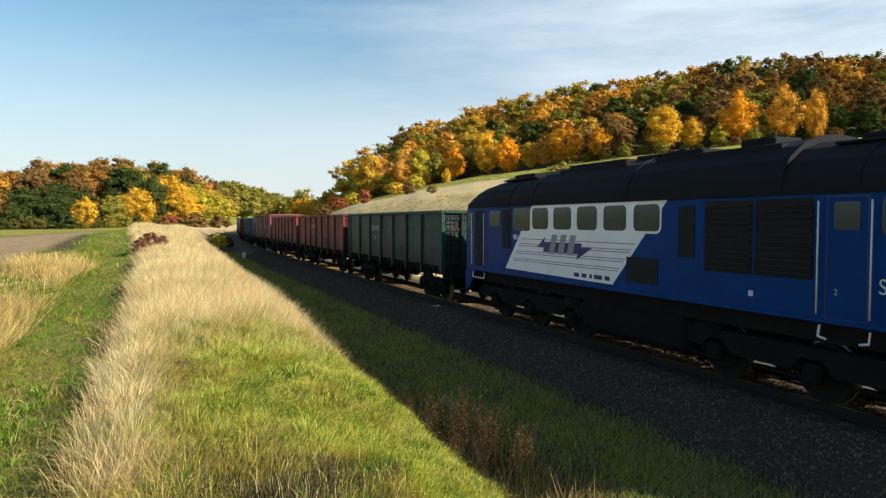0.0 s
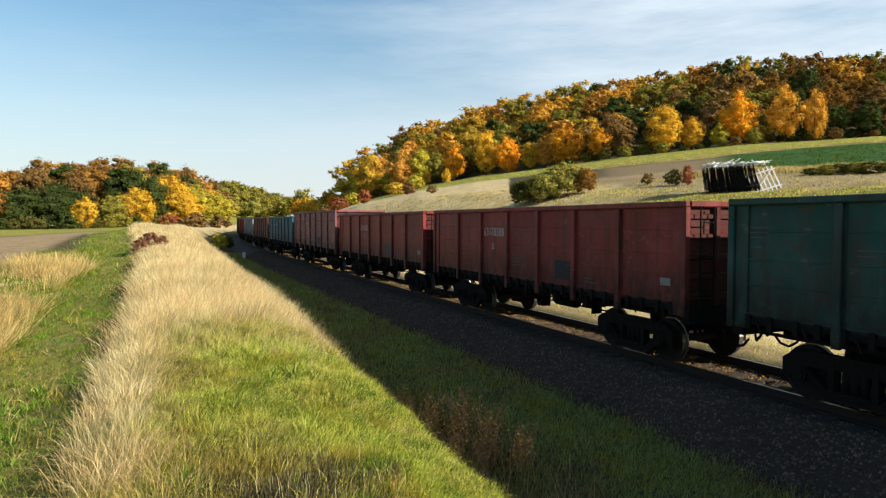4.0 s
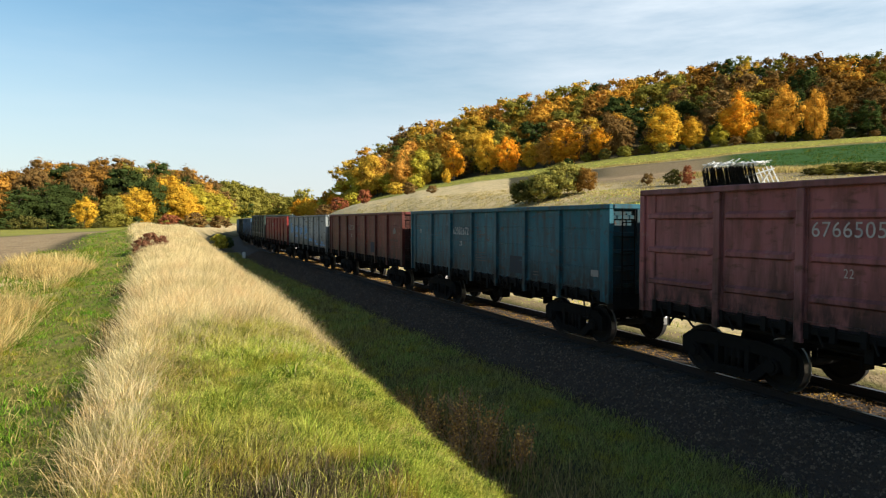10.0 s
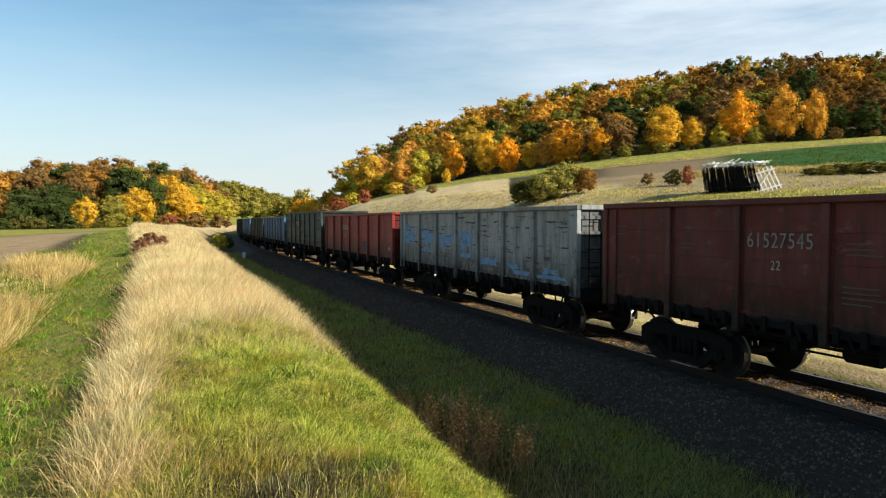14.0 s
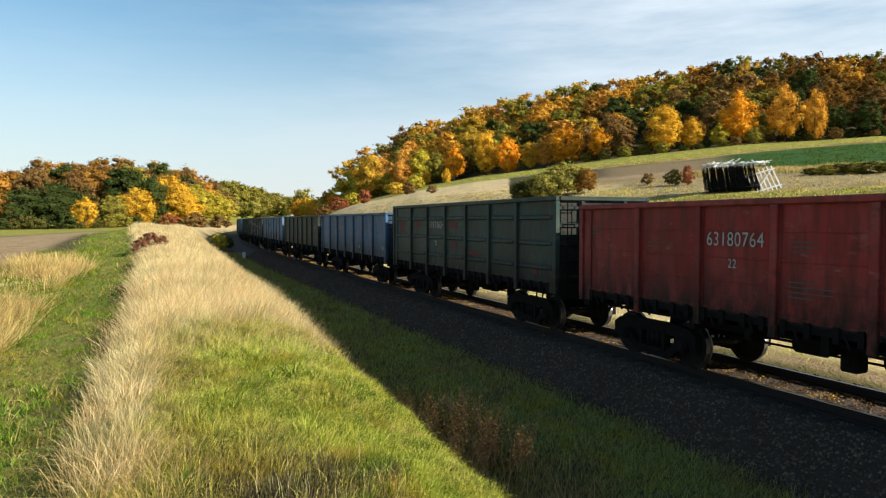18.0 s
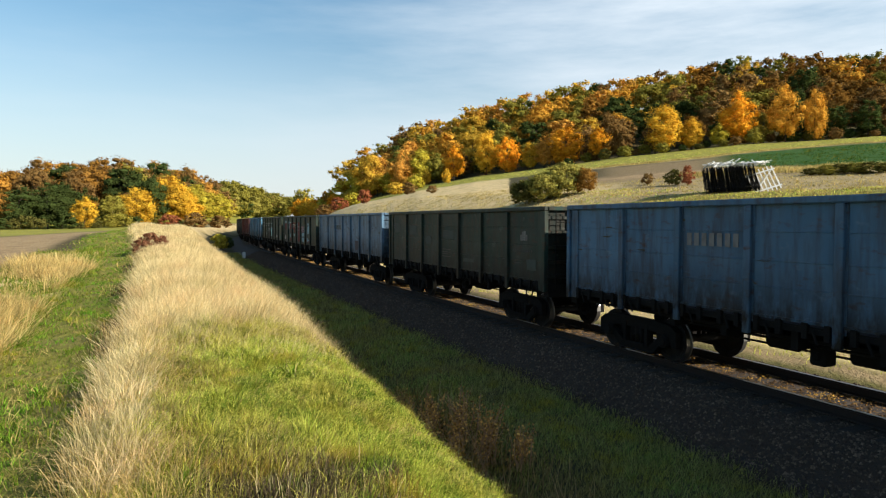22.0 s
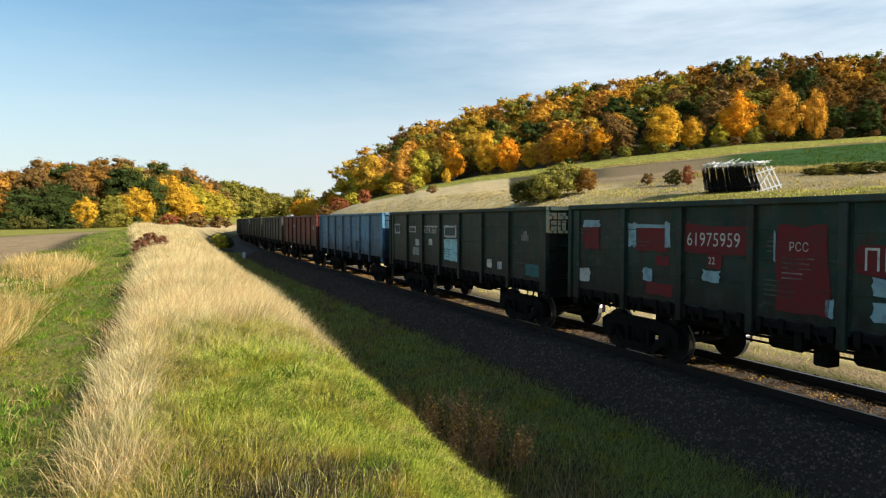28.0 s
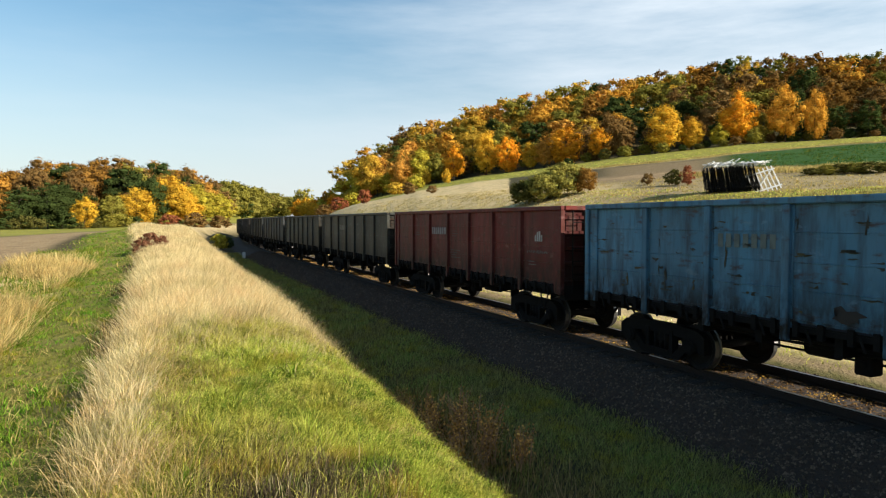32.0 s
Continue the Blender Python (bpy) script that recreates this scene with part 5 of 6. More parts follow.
def ring(outline, y, thick, w):
    """A frame round an opening: an outline and a smaller one inside it."""
    cx, cz = sum(p[0] for p in outline) / len(outline), sum(p[1] for p in outline) / len(outline)
    hx, hz = max(p[0] for p in outline) - cx, max(p[1] for p in outline) - cz
    inner = [(cx + (x - cx) * (hx - w) / hx, cz + (z - cz) * (hz - w) / hz) for x, z in outline]
    bm = bmesh.new()
    n = len(outline)
    rows = [[bm.verts.new((x, yy, z)) for x, z in o] for o, yy in ((outline, y), (outline, y - thick), (inner, y - thick), (inner, y))]
    for a, b in zip(rows, rows[1:] + rows[:1]):
        for i in range(n):
            bm.faces.new((a[i], a[(i + 1) % n], b[(i + 1) % n], b[i]))
    bmesh.ops.recalc_face_normals(bm, faces=bm.faces[:])
    return bm


def loft(sections):
    """A shell through closed outlines (y, z) at places along x."""
    bm = bmesh.new()
    rows = [[bm.verts.new((x, y, z)) for y, z in o] for x, o in sections]
    n = len(rows[0])
    for a, b in zip(rows[:-1], rows[1:]):
        for i in range(n):
            bm.faces.new((a[i], a[(i + 1) % n], b[(i + 1) % n], b[i]))
    bm.faces.new(rows[0])
    bm.faces.new(rows[-1][::-1])
    bmesh.ops.recalc_face_normals(bm, faces=bm.faces[:])
    return bm


def build_loco():
    w = tagged(new("diesel_locomotive"), "blue and white six-axle diesel locomotive with a dark roof", "locomotive")

    def wall(x_in, half, top, low=1.46):
        return x_in, [(-half, low), (half, low), (half, top), (-half, top)]
    part("body", loft([wall(-8.5, 1.32, 3.35), wall(-8.2, 1.43, 3.5), wall(-7.9, 1.45, 3.53), wall(7.9, 1.45, 3.53), wall(8.2, 1.43, 3.5), wall(8.5, 1.32, 3.35)]), M_BLUE, w)

    def arch(h, half=1.45, z0=3.53):
        pts = [(half * math.cos(radians(a)), z0 + h * math.sin(radians(a)) ** 0.8 if a % 180 else z0) for a in (0, 12, 30, 50, 70, 90, 110, 130, 150, 168, 180)]
        return pts
    part("roof", loft([(-8.45, arch(0.10, 1.33, 3.36)), (-8.2, arch(0.52, 1.43, 3.5)), (-7.7, arch(0.78)), (-6.8, arch(0.92)), (-4.0, arch(0.97))]), M_ROOF, w)
    part("roof", loft([(-3.99, arch(1.06)), (3.99, arch(1.06))]), M_ROOF, w)
    part("roof", loft([(4.0, arch(0.97)), (6.8, arch(0.92)), (7.7, arch(0.78)), (8.2, arch(0.52, 1.43, 3.5)), (8.45, arch(0.10, 1.33, 3.36))]), M_ROOF, w)
    for x0, x1, y, h in ((-6.9, -5.7, 0.35, 0.14), (-5.2, -4.4, 0.25, 0.10), (-3.6, -1.2, 0.5, 0.05), (-0.8, 1.3, 0.5, 0.06), (2.2, 3.0, 0.4, 0.12), (4.6, 5.6, 0.3, 0.12)):
        zt = 4.58 if abs(x0) < 3.99 else 4.44
        part("roof_hatch", box(bmesh.new(), x0, x1, -y, y, zt - 0.12, zt + h, 0.04), M_ROOF, w)
    for x, h in ((-5.35, 0.95), (-4.03, 1.08), (0.0, 1.08), (4.0, 1.08), (5.35, 0.95)):
        part("roof_seam", loft([(x - 0.03, arch(h + 0.02, 1.46)), (x + 0.03, arch(h + 0.02, 1.46))]), M_ROOF, w)
    for x0, x1 in ((-6.6, -4.6), (-3.4, -0.6), (0.4, 3.6), (4.6, 6.4)):
        for y in (-0.78, 0.78):
            part("roof_walkway", box(bmesh.new(), x0, x1, y - 0.16, y + 0.16, 4.34, 4.47 if abs(x0) < 3.9 else 4.38, 0.01), M_ROOF, w)
    part("roof_fan", rod(bmesh.new(), (6.2, 0, 4.3), (6.2, 0, 4.62), 0.42, 16), M_ROOF, w)
    for x in (6.75, 7.1):
        part("horn", rod(bmesh.new(), (x, -0.3, 4.46), (x + 0.35, -0.3, 4.52), 0.03, 8, 0.07), M_ROOF, w)
    part("exhaust", rod(bmesh.new(), (5.0, 0, 4.3), (5.0, 0, 4.62), 0.10, 12), M_ROOF, w)
    for side in (-1, 1):
        # on the far side every plate lies at the mirrored place
        def put(name, outline, off, thick, mat, label="", parent=w):
            y = side * (1.45 + off + thick)
            return part(name, prism(bmesh.new(), outline, y, y - side * thick), mat, parent, label)
        band_ = put("white_band", [(-5.5, 1.66), (-0.42, 1.60), (1.34, 3.525), (-4.0, 3.525)], 0.002, 0.006, M_LIGHT, "grey-white slanted band")
        for z in (1.92, 1.98, 2.14, 2.20, 2.36, 2.42, 2.56):
            k = (z - 1.6) / 1.93
            put("stripe", [(-5.45 + 1.5 * k + 0.15, z), (-0.42 + 1.76 * k - 0.1, z), (-0.42 + 1.76 * k - 0.1, z + 0.022), (-5.45 + 1.5 * k + 0.15, z + 0.022)], 0.009, 0.002, M_GREY, "", band_)
        for i in range(5):
            x = -3.98 + 1.068 * i
            o = rounded(x, x + 0.82, 2.86, 3.44)
            part("window", prism(bmesh.new(), o, side * 1.4605, side * 1.452), M_GLASS, w, "dark tinted glass pane")
            part("window_frame", ring(rounded(x - 0.05, x + 0.87, 2.81, 3.49, 0.16), side * 1.454, side * 0.016, 0.06), M_LIGHT, w)
        # cab door in its recess, with long handrails
        put("cab_door", [(-7.58, 1.62), (-6.92, 1.62), (-6.92, 3.42), (-7.58, 3.42)], 0.0, 0.012, M_BLACK, "dark open cab doorway")
        for x in (-7.68, -6.82):
            part("handrail", rod(bmesh.new(), (x, side * 1.53, 1.66), (x, side * 1.53, 3.34), 0.015, 8), M_RAILING, w, "white handrail")
        put("cab_window", rounded(-6.55, -5.85, 2.92, 3.40, 0.08), 0.002, 0.010, M_GLASS, "light-reflecting side window")
        put("panel_door", [(-5.72, 2.25), (-5.2, 2.25), (-5.2, 3.44), (-5.72, 3.44)], 0.002, 0.012, M_BLACK)
        put("cab_window", rounded(-5.05, -4.1, 2.80, 3.46, 0.10), 0.001, 0.0075, M_GLASS)
        put("cab_window", rounded(-8.1, -7.78, 2.85, 3.36, 0.06), 0.0, 0.010, M_GLASS)
        put("air_vent", [(1.66, 2.35), (2.1, 2.35), (2.1, 3.38), (1.66, 3.38)], 0.002, 0.012, M_BLACK)
        put("air_vent", [(0.07, 1.72), (1.08, 1.72), (1.08, 2.28), (0.07, 2.28)], 0.002, 0.012, M_BLACK)
        part("vent_frame", ring([(-0.0, 1.65), (1.35, 1.65), (1.35, 2.36), (-0.0, 2.36)], side * 1.452, side * 0.014, 0.06), M_BLUE, w)
        for x0, x1 in ((2.36, 3.46), (3.52, 4.66)):
            grille = put("grille", [(x0, 2.12), (x1, 2.12), (x1, 3.46), (x0, 3.46)], 0.0, 0.006, M_BLACK, "black louvred grille")
            for j in range(12):
                z = 2.18 + 0.105 * j
                part("slat", box(bmesh.new(), x0 + 0.02, x1 - 0.02, side * 1.485 - 0.018, side * 1.485 + 0.018, z, z + 0.03), M_BLACK, grille)
        part("grille_frame", ring([(2.28, 2.05), (4.74, 2.05), (4.74, 3.51), (2.28, 3.51)], side * 1.452, side * 0.03, 0.07), M_BLUE, w)
        part("side_door", ring([(4.86, 1.52), (5.56, 1.52), (5.56, 3.48), (4.86, 3.48)], side * 1.452, side * 0.012, 0.03), M_NAVY, w)
        put("door_window", rounded(5.0, 5.42, 2.94, 3.38, 0.06), 0.002, 0.010, M_GLASS)
        put("cab_window", rounded(5.74, 6.6, 2.86, 3.44, 0.10), 0.002, 0.010, M_GLASS)
        for x in (4.78, 5.64):
            part("handrail", rod(bmesh.new(), (x, side * 1.53, 1.60), (x, side * 1.53, 3.40), 0.015, 8), M_RAILING, w, "white handrail")
        for x0, x1 in ((-7.66, -6.86), (4.80, 5.62)):
            bm = bmesh.new()
            rod(bm, (x0, side * 1.47, 1.42), (x0, side * 1.50, 1.24), 0.02, 6)
            if x0 < 0:
                rod(bm, (x0, side * 1.50, 1.24), (x1, side * 1.50, 1.24), 0.02, 6)
            else:
                rod(bm, (x0, side * 1.50, 1.24), (x0 + 0.14, side * 1.50, 1.21), 0.02, 6)
                rod(bm, (x1, side * 1.50, 1.24), (x1 - 0.14, side * 1.50, 1.21), 0.02, 6)
            rod(bm, (x1, side * 1.50, 1.24), (x1, side * 1.47, 1.42), 0.016, 6)
            part("step", bm, M_RAILING, w, "white step iron")
        put("gutter", [(-7.9, 3.515), (7.9, 3.515), (7.9, 3.555), (-7.9, 3.555)], 0.001, 0.04, M_ROOF)
        put("sill", [(-8.1, 1.46), (8.1, 1.46), (8.1, 1.53), (-8.1, 1.53)], 0.002, 0.02, M_BLUE)
        part("lamp", rod(bmesh.new(), (-4.83, side * 1.45, 2.62), (-4.83, side * 1.54, 2.62), 0.075, 12), M_RAILING, w)
        # emblem as a plain arrow with slanted bars, the numbers as bars
        put("emblem", [(-3.72, 2.36), (-3.30, 2.66), (-3.34, 2.52), (-1.62, 2.52), (-1.66, 2.42), (-1.20, 2.42), (-1.86, 2.10), (-1.80, 2.24), (-3.40, 2.24), (-3.36, 2.36)], 0.010, 0.002, M_NAVY, "navy arrow emblem")
        for i in range(3):
            x = -3.12 + 0.42 * i
            put("emblem_bar", [(x, 2.20), (x + 0.26, 2.20), (x + 0.42, 2.72), (x + 0.16, 2.72)], 0.0125, 0.002, M_GREY)
        for i, x in enumerate((-1.95, -1.62, -1.30, -1.12, -0.70)):
            put("number_bar", [(x, 1.68), (x + (0.22, 0.2, 0.1, 0.32, 0.18)[i], 1.68), (x + (0.22, 0.2, 0.1, 0.32, 0.18)[i], 1.78), (x, 1.78)], 0.010, 0.002, M_NAVY)
        put("data_plate", [(3.4, 1.74), (3.5, 1.74), (3.5, 1.84), (3.4, 1.84)], 0.002, 0.006, M_RAILING)
        # skirts at the cab corners
        for sx in (-1, 1):
            part("cab_skirt", prism(bmesh.new(), [(sx * 8.42, 0.72), (sx * 8.42, 1.42), (sx * 7.75, 1.42), (sx * 8.05, 0.90)], side * 1.40, side * 1.33), M_BLUE, w)
    for sx in (-1, 1):
        part("buffer_beam", box(bmesh.new(), min(sx * 8.3, sx * 8.5), max(sx * 8.3, sx * 8.5), -1.38, 1.38, 0.72, 1.42, 0.03), M_IRON, w)
        bm = bmesh.new()
        box(bm, min(sx * 8.4, sx * 8.9), max(sx * 8.4, sx * 8.9), -0.14, 0.14, 0.9, 1.2, 0.03)
        part("coupler", bm, M_IRON, w)
        part("windscreen", box(bmesh.new(), sx * 8.48 - 0.03, sx * 8.48 + 0.03, -1.1, 1.1, 2.72, 3.25, 0.01), M_GLASS, w)
    part("fuel_tank", box(bmesh.new(), -1.85, 1.75, -1.32, 1.32, 0.36, 1.16, 0.10), M_IRON, w)
    part("underframe", box(bmesh.new(), -8.3, 8.3, -1.30, 1.30, 1.12, 1.46), M_IRON, w)
    for x in (-2.4, 2.2):
        part("air_tank", rod(bmesh.new(), (x - 0.3, -1.1, 0.95), (x + 0.4, -1.1, 0.95), 0.17, 12), M_IRON, w)
    big = wheelset_mesh("wheelset", 0.525)
    for cx in (-4.5, 4.5):
        bogie = part("bogie", box(bmesh.new(), -2.9, 2.9, -0.6, 0.6, 0.62, 0.95, 0.05), M_IRON, w, "three-axle locomotive bogie, black with grime", pose(cx, 0, 0))
        for side in (-1, 1):
            o = [(-3.0, 0.66), (-3.0, 0.98), (3.0, 0.98), (3.0, 0.66), (2.4, 0.62), (2.2, 0.80), (1.9, 0.80), (1.6, 0.55), (0.4, 0.55), (0.2, 0.78), (-0.2, 0.78), (-0.4, 0.55), (-1.6, 0.55),
                 (-1.9, 0.80), (-2.2, 0.80), (-2.4, 0.62)]
            part("side_frame", prism(bmesh.new(), o, side * 1.02, side * 1.24), M_IRON, bogie)
            for bx in (-2.1, 0.0, 2.1):
                part("axle_box", bars(bmesh.new(), [(bx - 0.17, bx + 0.17, min(side * 0.98, side * 1.28), max(side * 0.98, side * 1.28), 0.36, 0.70)], 0.05), M_IRON, bogie)
                for sx in (-0.33, 0.33):
                    part("spring", rod(bmesh.new(), (bx + sx, side * 1.1, 0.5), (bx + sx, side * 1.1, 0.84), 0.09, 10), M_IRON, bogie)
            part("brake_gear", rod(bmesh.new(), (-2.8, side * 1.12, 0.42), (2.8, side * 1.12, 0.42), 0.03, 6), M_IRON, bogie)
            part("sand_pipe", rod(bmesh.new(), (-2.85, side * 0.85, 0.95), (-2.75, side * 0.8, 0.15), 0.03, 6), M_IRON, bogie)
        for bx in (-2.1, 0.0, 2.1):
            part("wheelset", big, None, bogie, "", pose(bx, 0, 0.525))
    return w


LOCO = build_loco()
TRAIN.append((LOCO, -2.65, 4.5))


# ---- numbers, patches and emblems on the wagon sides ----
def marking_material():
    m, n, l, b = shader("worn_marking_paint", 0.7, 0.0, 0.2)
    info = n.new("ShaderNodeObjectInfo")
    l.new(mix(n, l, noise_fac(n, l, 4.0, 0.45, 0.75), info.outputs["Color"], mix(n, l, 0.6, info.outputs["Color"], (0.04, 0.035, 0.03))), b.inputs["Base Color"])
    return m


M_MARK = marking_material()
WHITE, REDP, PALEBLUE, BLUEP, TEALP, DARKP, RUSTP, OCHRE = ((0.42, 0.42, 0.39), (0.135, 0.014, 0.016), (0.24, 0.37, 0.42), (0.15, 0.29, 0.46), (0.03, 0.13, 0.14),
                                                        (0.02, 0.022, 0.028), (0.13, 0.055, 0.025), (0.30, 0.19, 0.07))
mark_rng = random.Random(9)


def mark(k, name, outline, colour, level=0):
    y = -1.484 - 0.003 * level
    o = part(name, prism(bmesh.new(), outline, y, y + 0.0025), M_MARK, TRAIN[k - 1][0])
    o.color = rgb(colour)
    return o


def oblong(k, x, z, w, h, colour, name="painted_plate", level=0):
    return mark(k, name, [(x, z), (x + w, z), (x + w, z + h), (x, z + h)], colour, level)


def patch(k, x, z, w, h, colour, name="paint_patch", level=0, rough=0.08):
    """A hand-painted patch with an uneven outline."""
    pts = []
    for (ax, az), (bx, bz) in zip(((0, 0), (1, 0), (1, 1), (0, 1)), ((1, 0), (1, 1), (0, 1), (0, 0))):
        for i in range(4):
            f = i / 4
            pts.append((x + w * (ax + (bx - ax) * f) + mark_rng.uniform(-1, 1) * rough * min(w, 0.5), z + h * (az + (bz - az) * f) + mark_rng.uniform(-1, 1) * rough * min(h, 0.5)))
    return mark(k, name, pts, colour, level)


def lettering(k, text, x, z, size, colour=WHITE, name="number_marking", level=1, squeeze=0.82, off=None, thing=None):
    cu = bpy.data.curves.new("lettering", "FONT")
    cu.body, cu.size, cu.space_character = text, size * 1.38, 1.08
    ob = bpy.data.objects.new("lettering", cu)
    scene.collection.objects.link(ob)
    me = bpy.data.meshes.new_from_object(ob.evaluated_get(bpy.context.evaluated_depsgraph_get()))
    bpy.data.objects.remove(ob)
    me.materials.clear()
    me.materials.append(M_MARK)
    y = off if off is not None else -1.4855 - 0.003 * level
    o = part(name, me, None, thing or TRAIN[k - 1][0], "", pose(x, y, z, 90, 0, 0) @ Matrix.Diagonal((squeeze, 1, 1, 1)))
    o.color = rgb(colour)
    return o


def small_print(k, x, z, w, rows, colour=(0.085, 0.08, 0.072), gap=0.085, h=0.022):
    for i in range(rows):
        oblong(k, x, z - gap * i, w * mark_rng.uniform(0.55, 1.0), h, colour, "text_bar")


def emblem(k, x, z, colour=(0.24, 0.23, 0.21)):
    for i, (h, w) in enumerate(((0.17, 0.075), (0.26, 0.08), (0.28, 0.08), (0.17, 0.075))):
        oblong(k, x + 0.105 * i, z, w, h, colour, "emblem_bar")
    dim = tuple(v * 0.34 for v in colour)
    for i in range(11):
        patch(k, x - 0.40 + 0.10 * i, z - 0.33, mark_rng.uniform(0.03, 0.065), mark_rng.uniform(0.05, 0.085), dim, "text_bar", 0, 0.3)
    small_print(k, x - 0.3, z - 0.58, 0.5, 2, dim)


for k, number in ((1, "67891960"), (2, "63178388"), (3, "63181028"), (8, "63180764")):
    lettering(k, number, -2.40, 2.62, 0.27)
    lettering(k, "22", -1.88, 2.22, 0.17)
lettering(6, "61527545", -2.40, 2.62, 0.27, (0.24, 0.22, 0.20))
lettering(6, "22", -1.9, 2.24, 0.17, (0.36, 0.34, 0.31))
lettering(13, "61975959", -2.42, 2.60, 0.27, (0.5, 0.5, 0.46), level=2)
lettering(13, "22", -1.86, 2.26, 0.14, (0.5, 0.5, 0.46), level=2)
lettering(14, "61541363", -2.44, 2.62, 0.25, (0.45, 0.45, 0.42))
lettering(9, "57673624", -2.42, 2.83, 0.25, (0.40, 0.40, 0.38), squeeze=0.95)
lettering(9, "22", -1.86, 2.2, 0.17, (0.40, 0.40, 0.38))
lettering(4, "67665059", -2.42, 2.83, 0.25, (0.40, 0.36, 0.34), squeeze=0.95)
lettering(4, "22", -1.86, 2.2, 0.15, (0.36, 0.30, 0.28))
lettering(5, "62082672", -2.40, 2.62, 0.26, (0.46, 0.47, 0.46))
lettering(5, "22", -1.86, 2.24, 0.16, (0.40, 0.42, 0.42))
lettering(5, "10", -5.6, 2.62, 0.16, (0.40, 0.42, 0.42))
for k in (10, 12, 15, 16, 17):                # numbers too worn to read
    c = (0.13, 0.16, 0.15) if k in (12, 15) else (0.30, 0.29, 0.28)
    for i in range(7):
        oblong(k, -2.36 + 0.19 * i, 2.60, 0.12, 0.25, tuple(v * (0.6 if k in (10, 17, 12) else 1) for v in c), "number_bar")
for k in (1, 2, 3, 5, 6, 8, 11, 13, 14, 16):
    small_print(k, -6.0, 2.95, 0.5, 3)
    small_print(k, -4.05, 2.62, 0.55, 2)
    small_print(k, -0.55, 2.72, 0.6, 3)
    small_print(k, -0.6, 2.05, 0.8, 4)
for k, c in ((1, DARKP), (2, DARKP), (3, (0.05, 0.07, 0.08)), (5, (0.02, 0.03, 0.04)), (6, (0.012, 0.02, 0.045)), (8, (0.06, 0.06, 0.07)), (12, (0.07, 0.055, 0.06)), (15, (0.025, 0.035, 0.05))):
    oblong(k, 1.68, 1.56, 0.78, 0.50, c, "painted_plate")
for k in (2, 3, 5, 8, 10):
    oblong(k, 5.66, 1.74, 0.30, 0.16, (0.20, 0.20, 0.19), "data_plate")
    small_print(k, 3.0, 1.66, 0.5, 2)
oblong(10, 1.80, 1.62, 0.32, 0.34, DARKP)
oblong(10, 1.87, 1.68, 0.18, 0.20, (0.22, 0.22, 0.22), level=1)
for k in (6, 11, 14, 16):
    emblem(k, 5.05, 2.52, (0.42, 0.40, 0.37) if k == 16 else (0.22, 0.21, 0.195))
# blue stains on the pale wagon
for x, z, w, h, c in ((-6.0, 2.72, 0.5, 0.2, BLUEP), (-6.1, 2.25, 1.2, 0.38, BLUEP), (-4.1, 2.30, 1.1, 0.35, BLUEP), (-4.0, 2.66, 0.9, 0.10, BLUEP), (-4.0, 1.9, 0.8, 0.18, BLUEP),
                      (-2.4, 2.32, 1.3, 0.30, BLUEP), (-2.2, 2.10, 0.6, 0.18, BLUEP), (-0.5, 2.16, 0.9, 0.50, BLUEP), (-0.3, 2.70, 0.5, 0.08, BLUEP), (-0.5, 1.84, 0.8, 0.16, BLUEP),
                      (1.0, 1.68, 1.1, 0.22, BLUEP), (2.9, 1.68, 0.5, 0.12, BLUEP), (3.2, 1.54, 0.9, 0.10, BLUEP), (4.8, 1.66, 0.6, 0.12, BLUEP), (4.5, 1.52, 1.4, 0.08, BLUEP), (6.1, 1.66, 0.2, 0.16, BLUEP)):
    patch(7, x, z, w, h, c, rough=0.22)
for i in range(70):
    x = mark_rng.uniform(-6.2, 5.9)
    patch(7, x, mark_rng.uniform(1.5, 3.2), mark_rng.uniform(0.1, 0.5), mark_rng.uniform(0.02, 0.05), (0.08, 0.07, 0.06), "rust_stain", 1, 0.4)
# scratches through to the rust on the blue wagons
for k, n in ((15, 95), (12, 48), (10, 16)):
    for i in range(n):
        x = mark_rng.uniform(-6.1, 5.8)
        tall = mark_rng.random() < 0.15
        patch(k, x, mark_rng.uniform(1.5, 3.1), mark_rng.uniform(0.025, 0.05) if tall else mark_rng.uniform(0.05, 0.22), mark_rng.uniform(0.10, 0.28) if tall else mark_rng.uniform(0.018, 0.045),
              mark_rng.choice(((0.05, 0.045, 0.03), (0.045, 0.05, 0.045), (0.07, 0.06, 0.03))), "rust_stain", 0, 0.6)
patch(15, 0.05, 1.52, 0.36, 0.22, (0.03, 0.025, 0.022), "rust_stain", 0, 0.3)
# red and pale-blue overpainting on the dark wagon
FRONT_HALF = ((-5.85, 2.42, 0.62, 0.55, REDP, 0), (-5.85, 2.94, 0.62, 0.16, PALEBLUE, 1), (-6.1, 1.62, 0.5, 0.3, (0.45, 0.46, 0.44), 0), (-4.2, 2.52, 0.26, 0.5, PALEBLUE, 0), (-3.9, 2.45, 0.95, 0.5, REDP, 0),
                          (-4.0, 2.93, 1.0, 0.08, PALEBLUE, 1), (-3.05, 2.55, 0.16, 0.5, PALEBLUE, 1), (-3.3, 2.15, 0.4, 0.2, REDP, 0), (-3.7, 1.80, 0.3, 0.28, PALEBLUE, 0), (-3.6, 1.52, 0.8, 0.26, REDP, 0),
                          (-2.5, 2.46, 1.6, 0.55, REDP, 0), (-1.9, 2.18, 0.35, 0.3, REDP, 0), (-2.0, 1.92, 0.42, 0.22, PALEBLUE, 0))
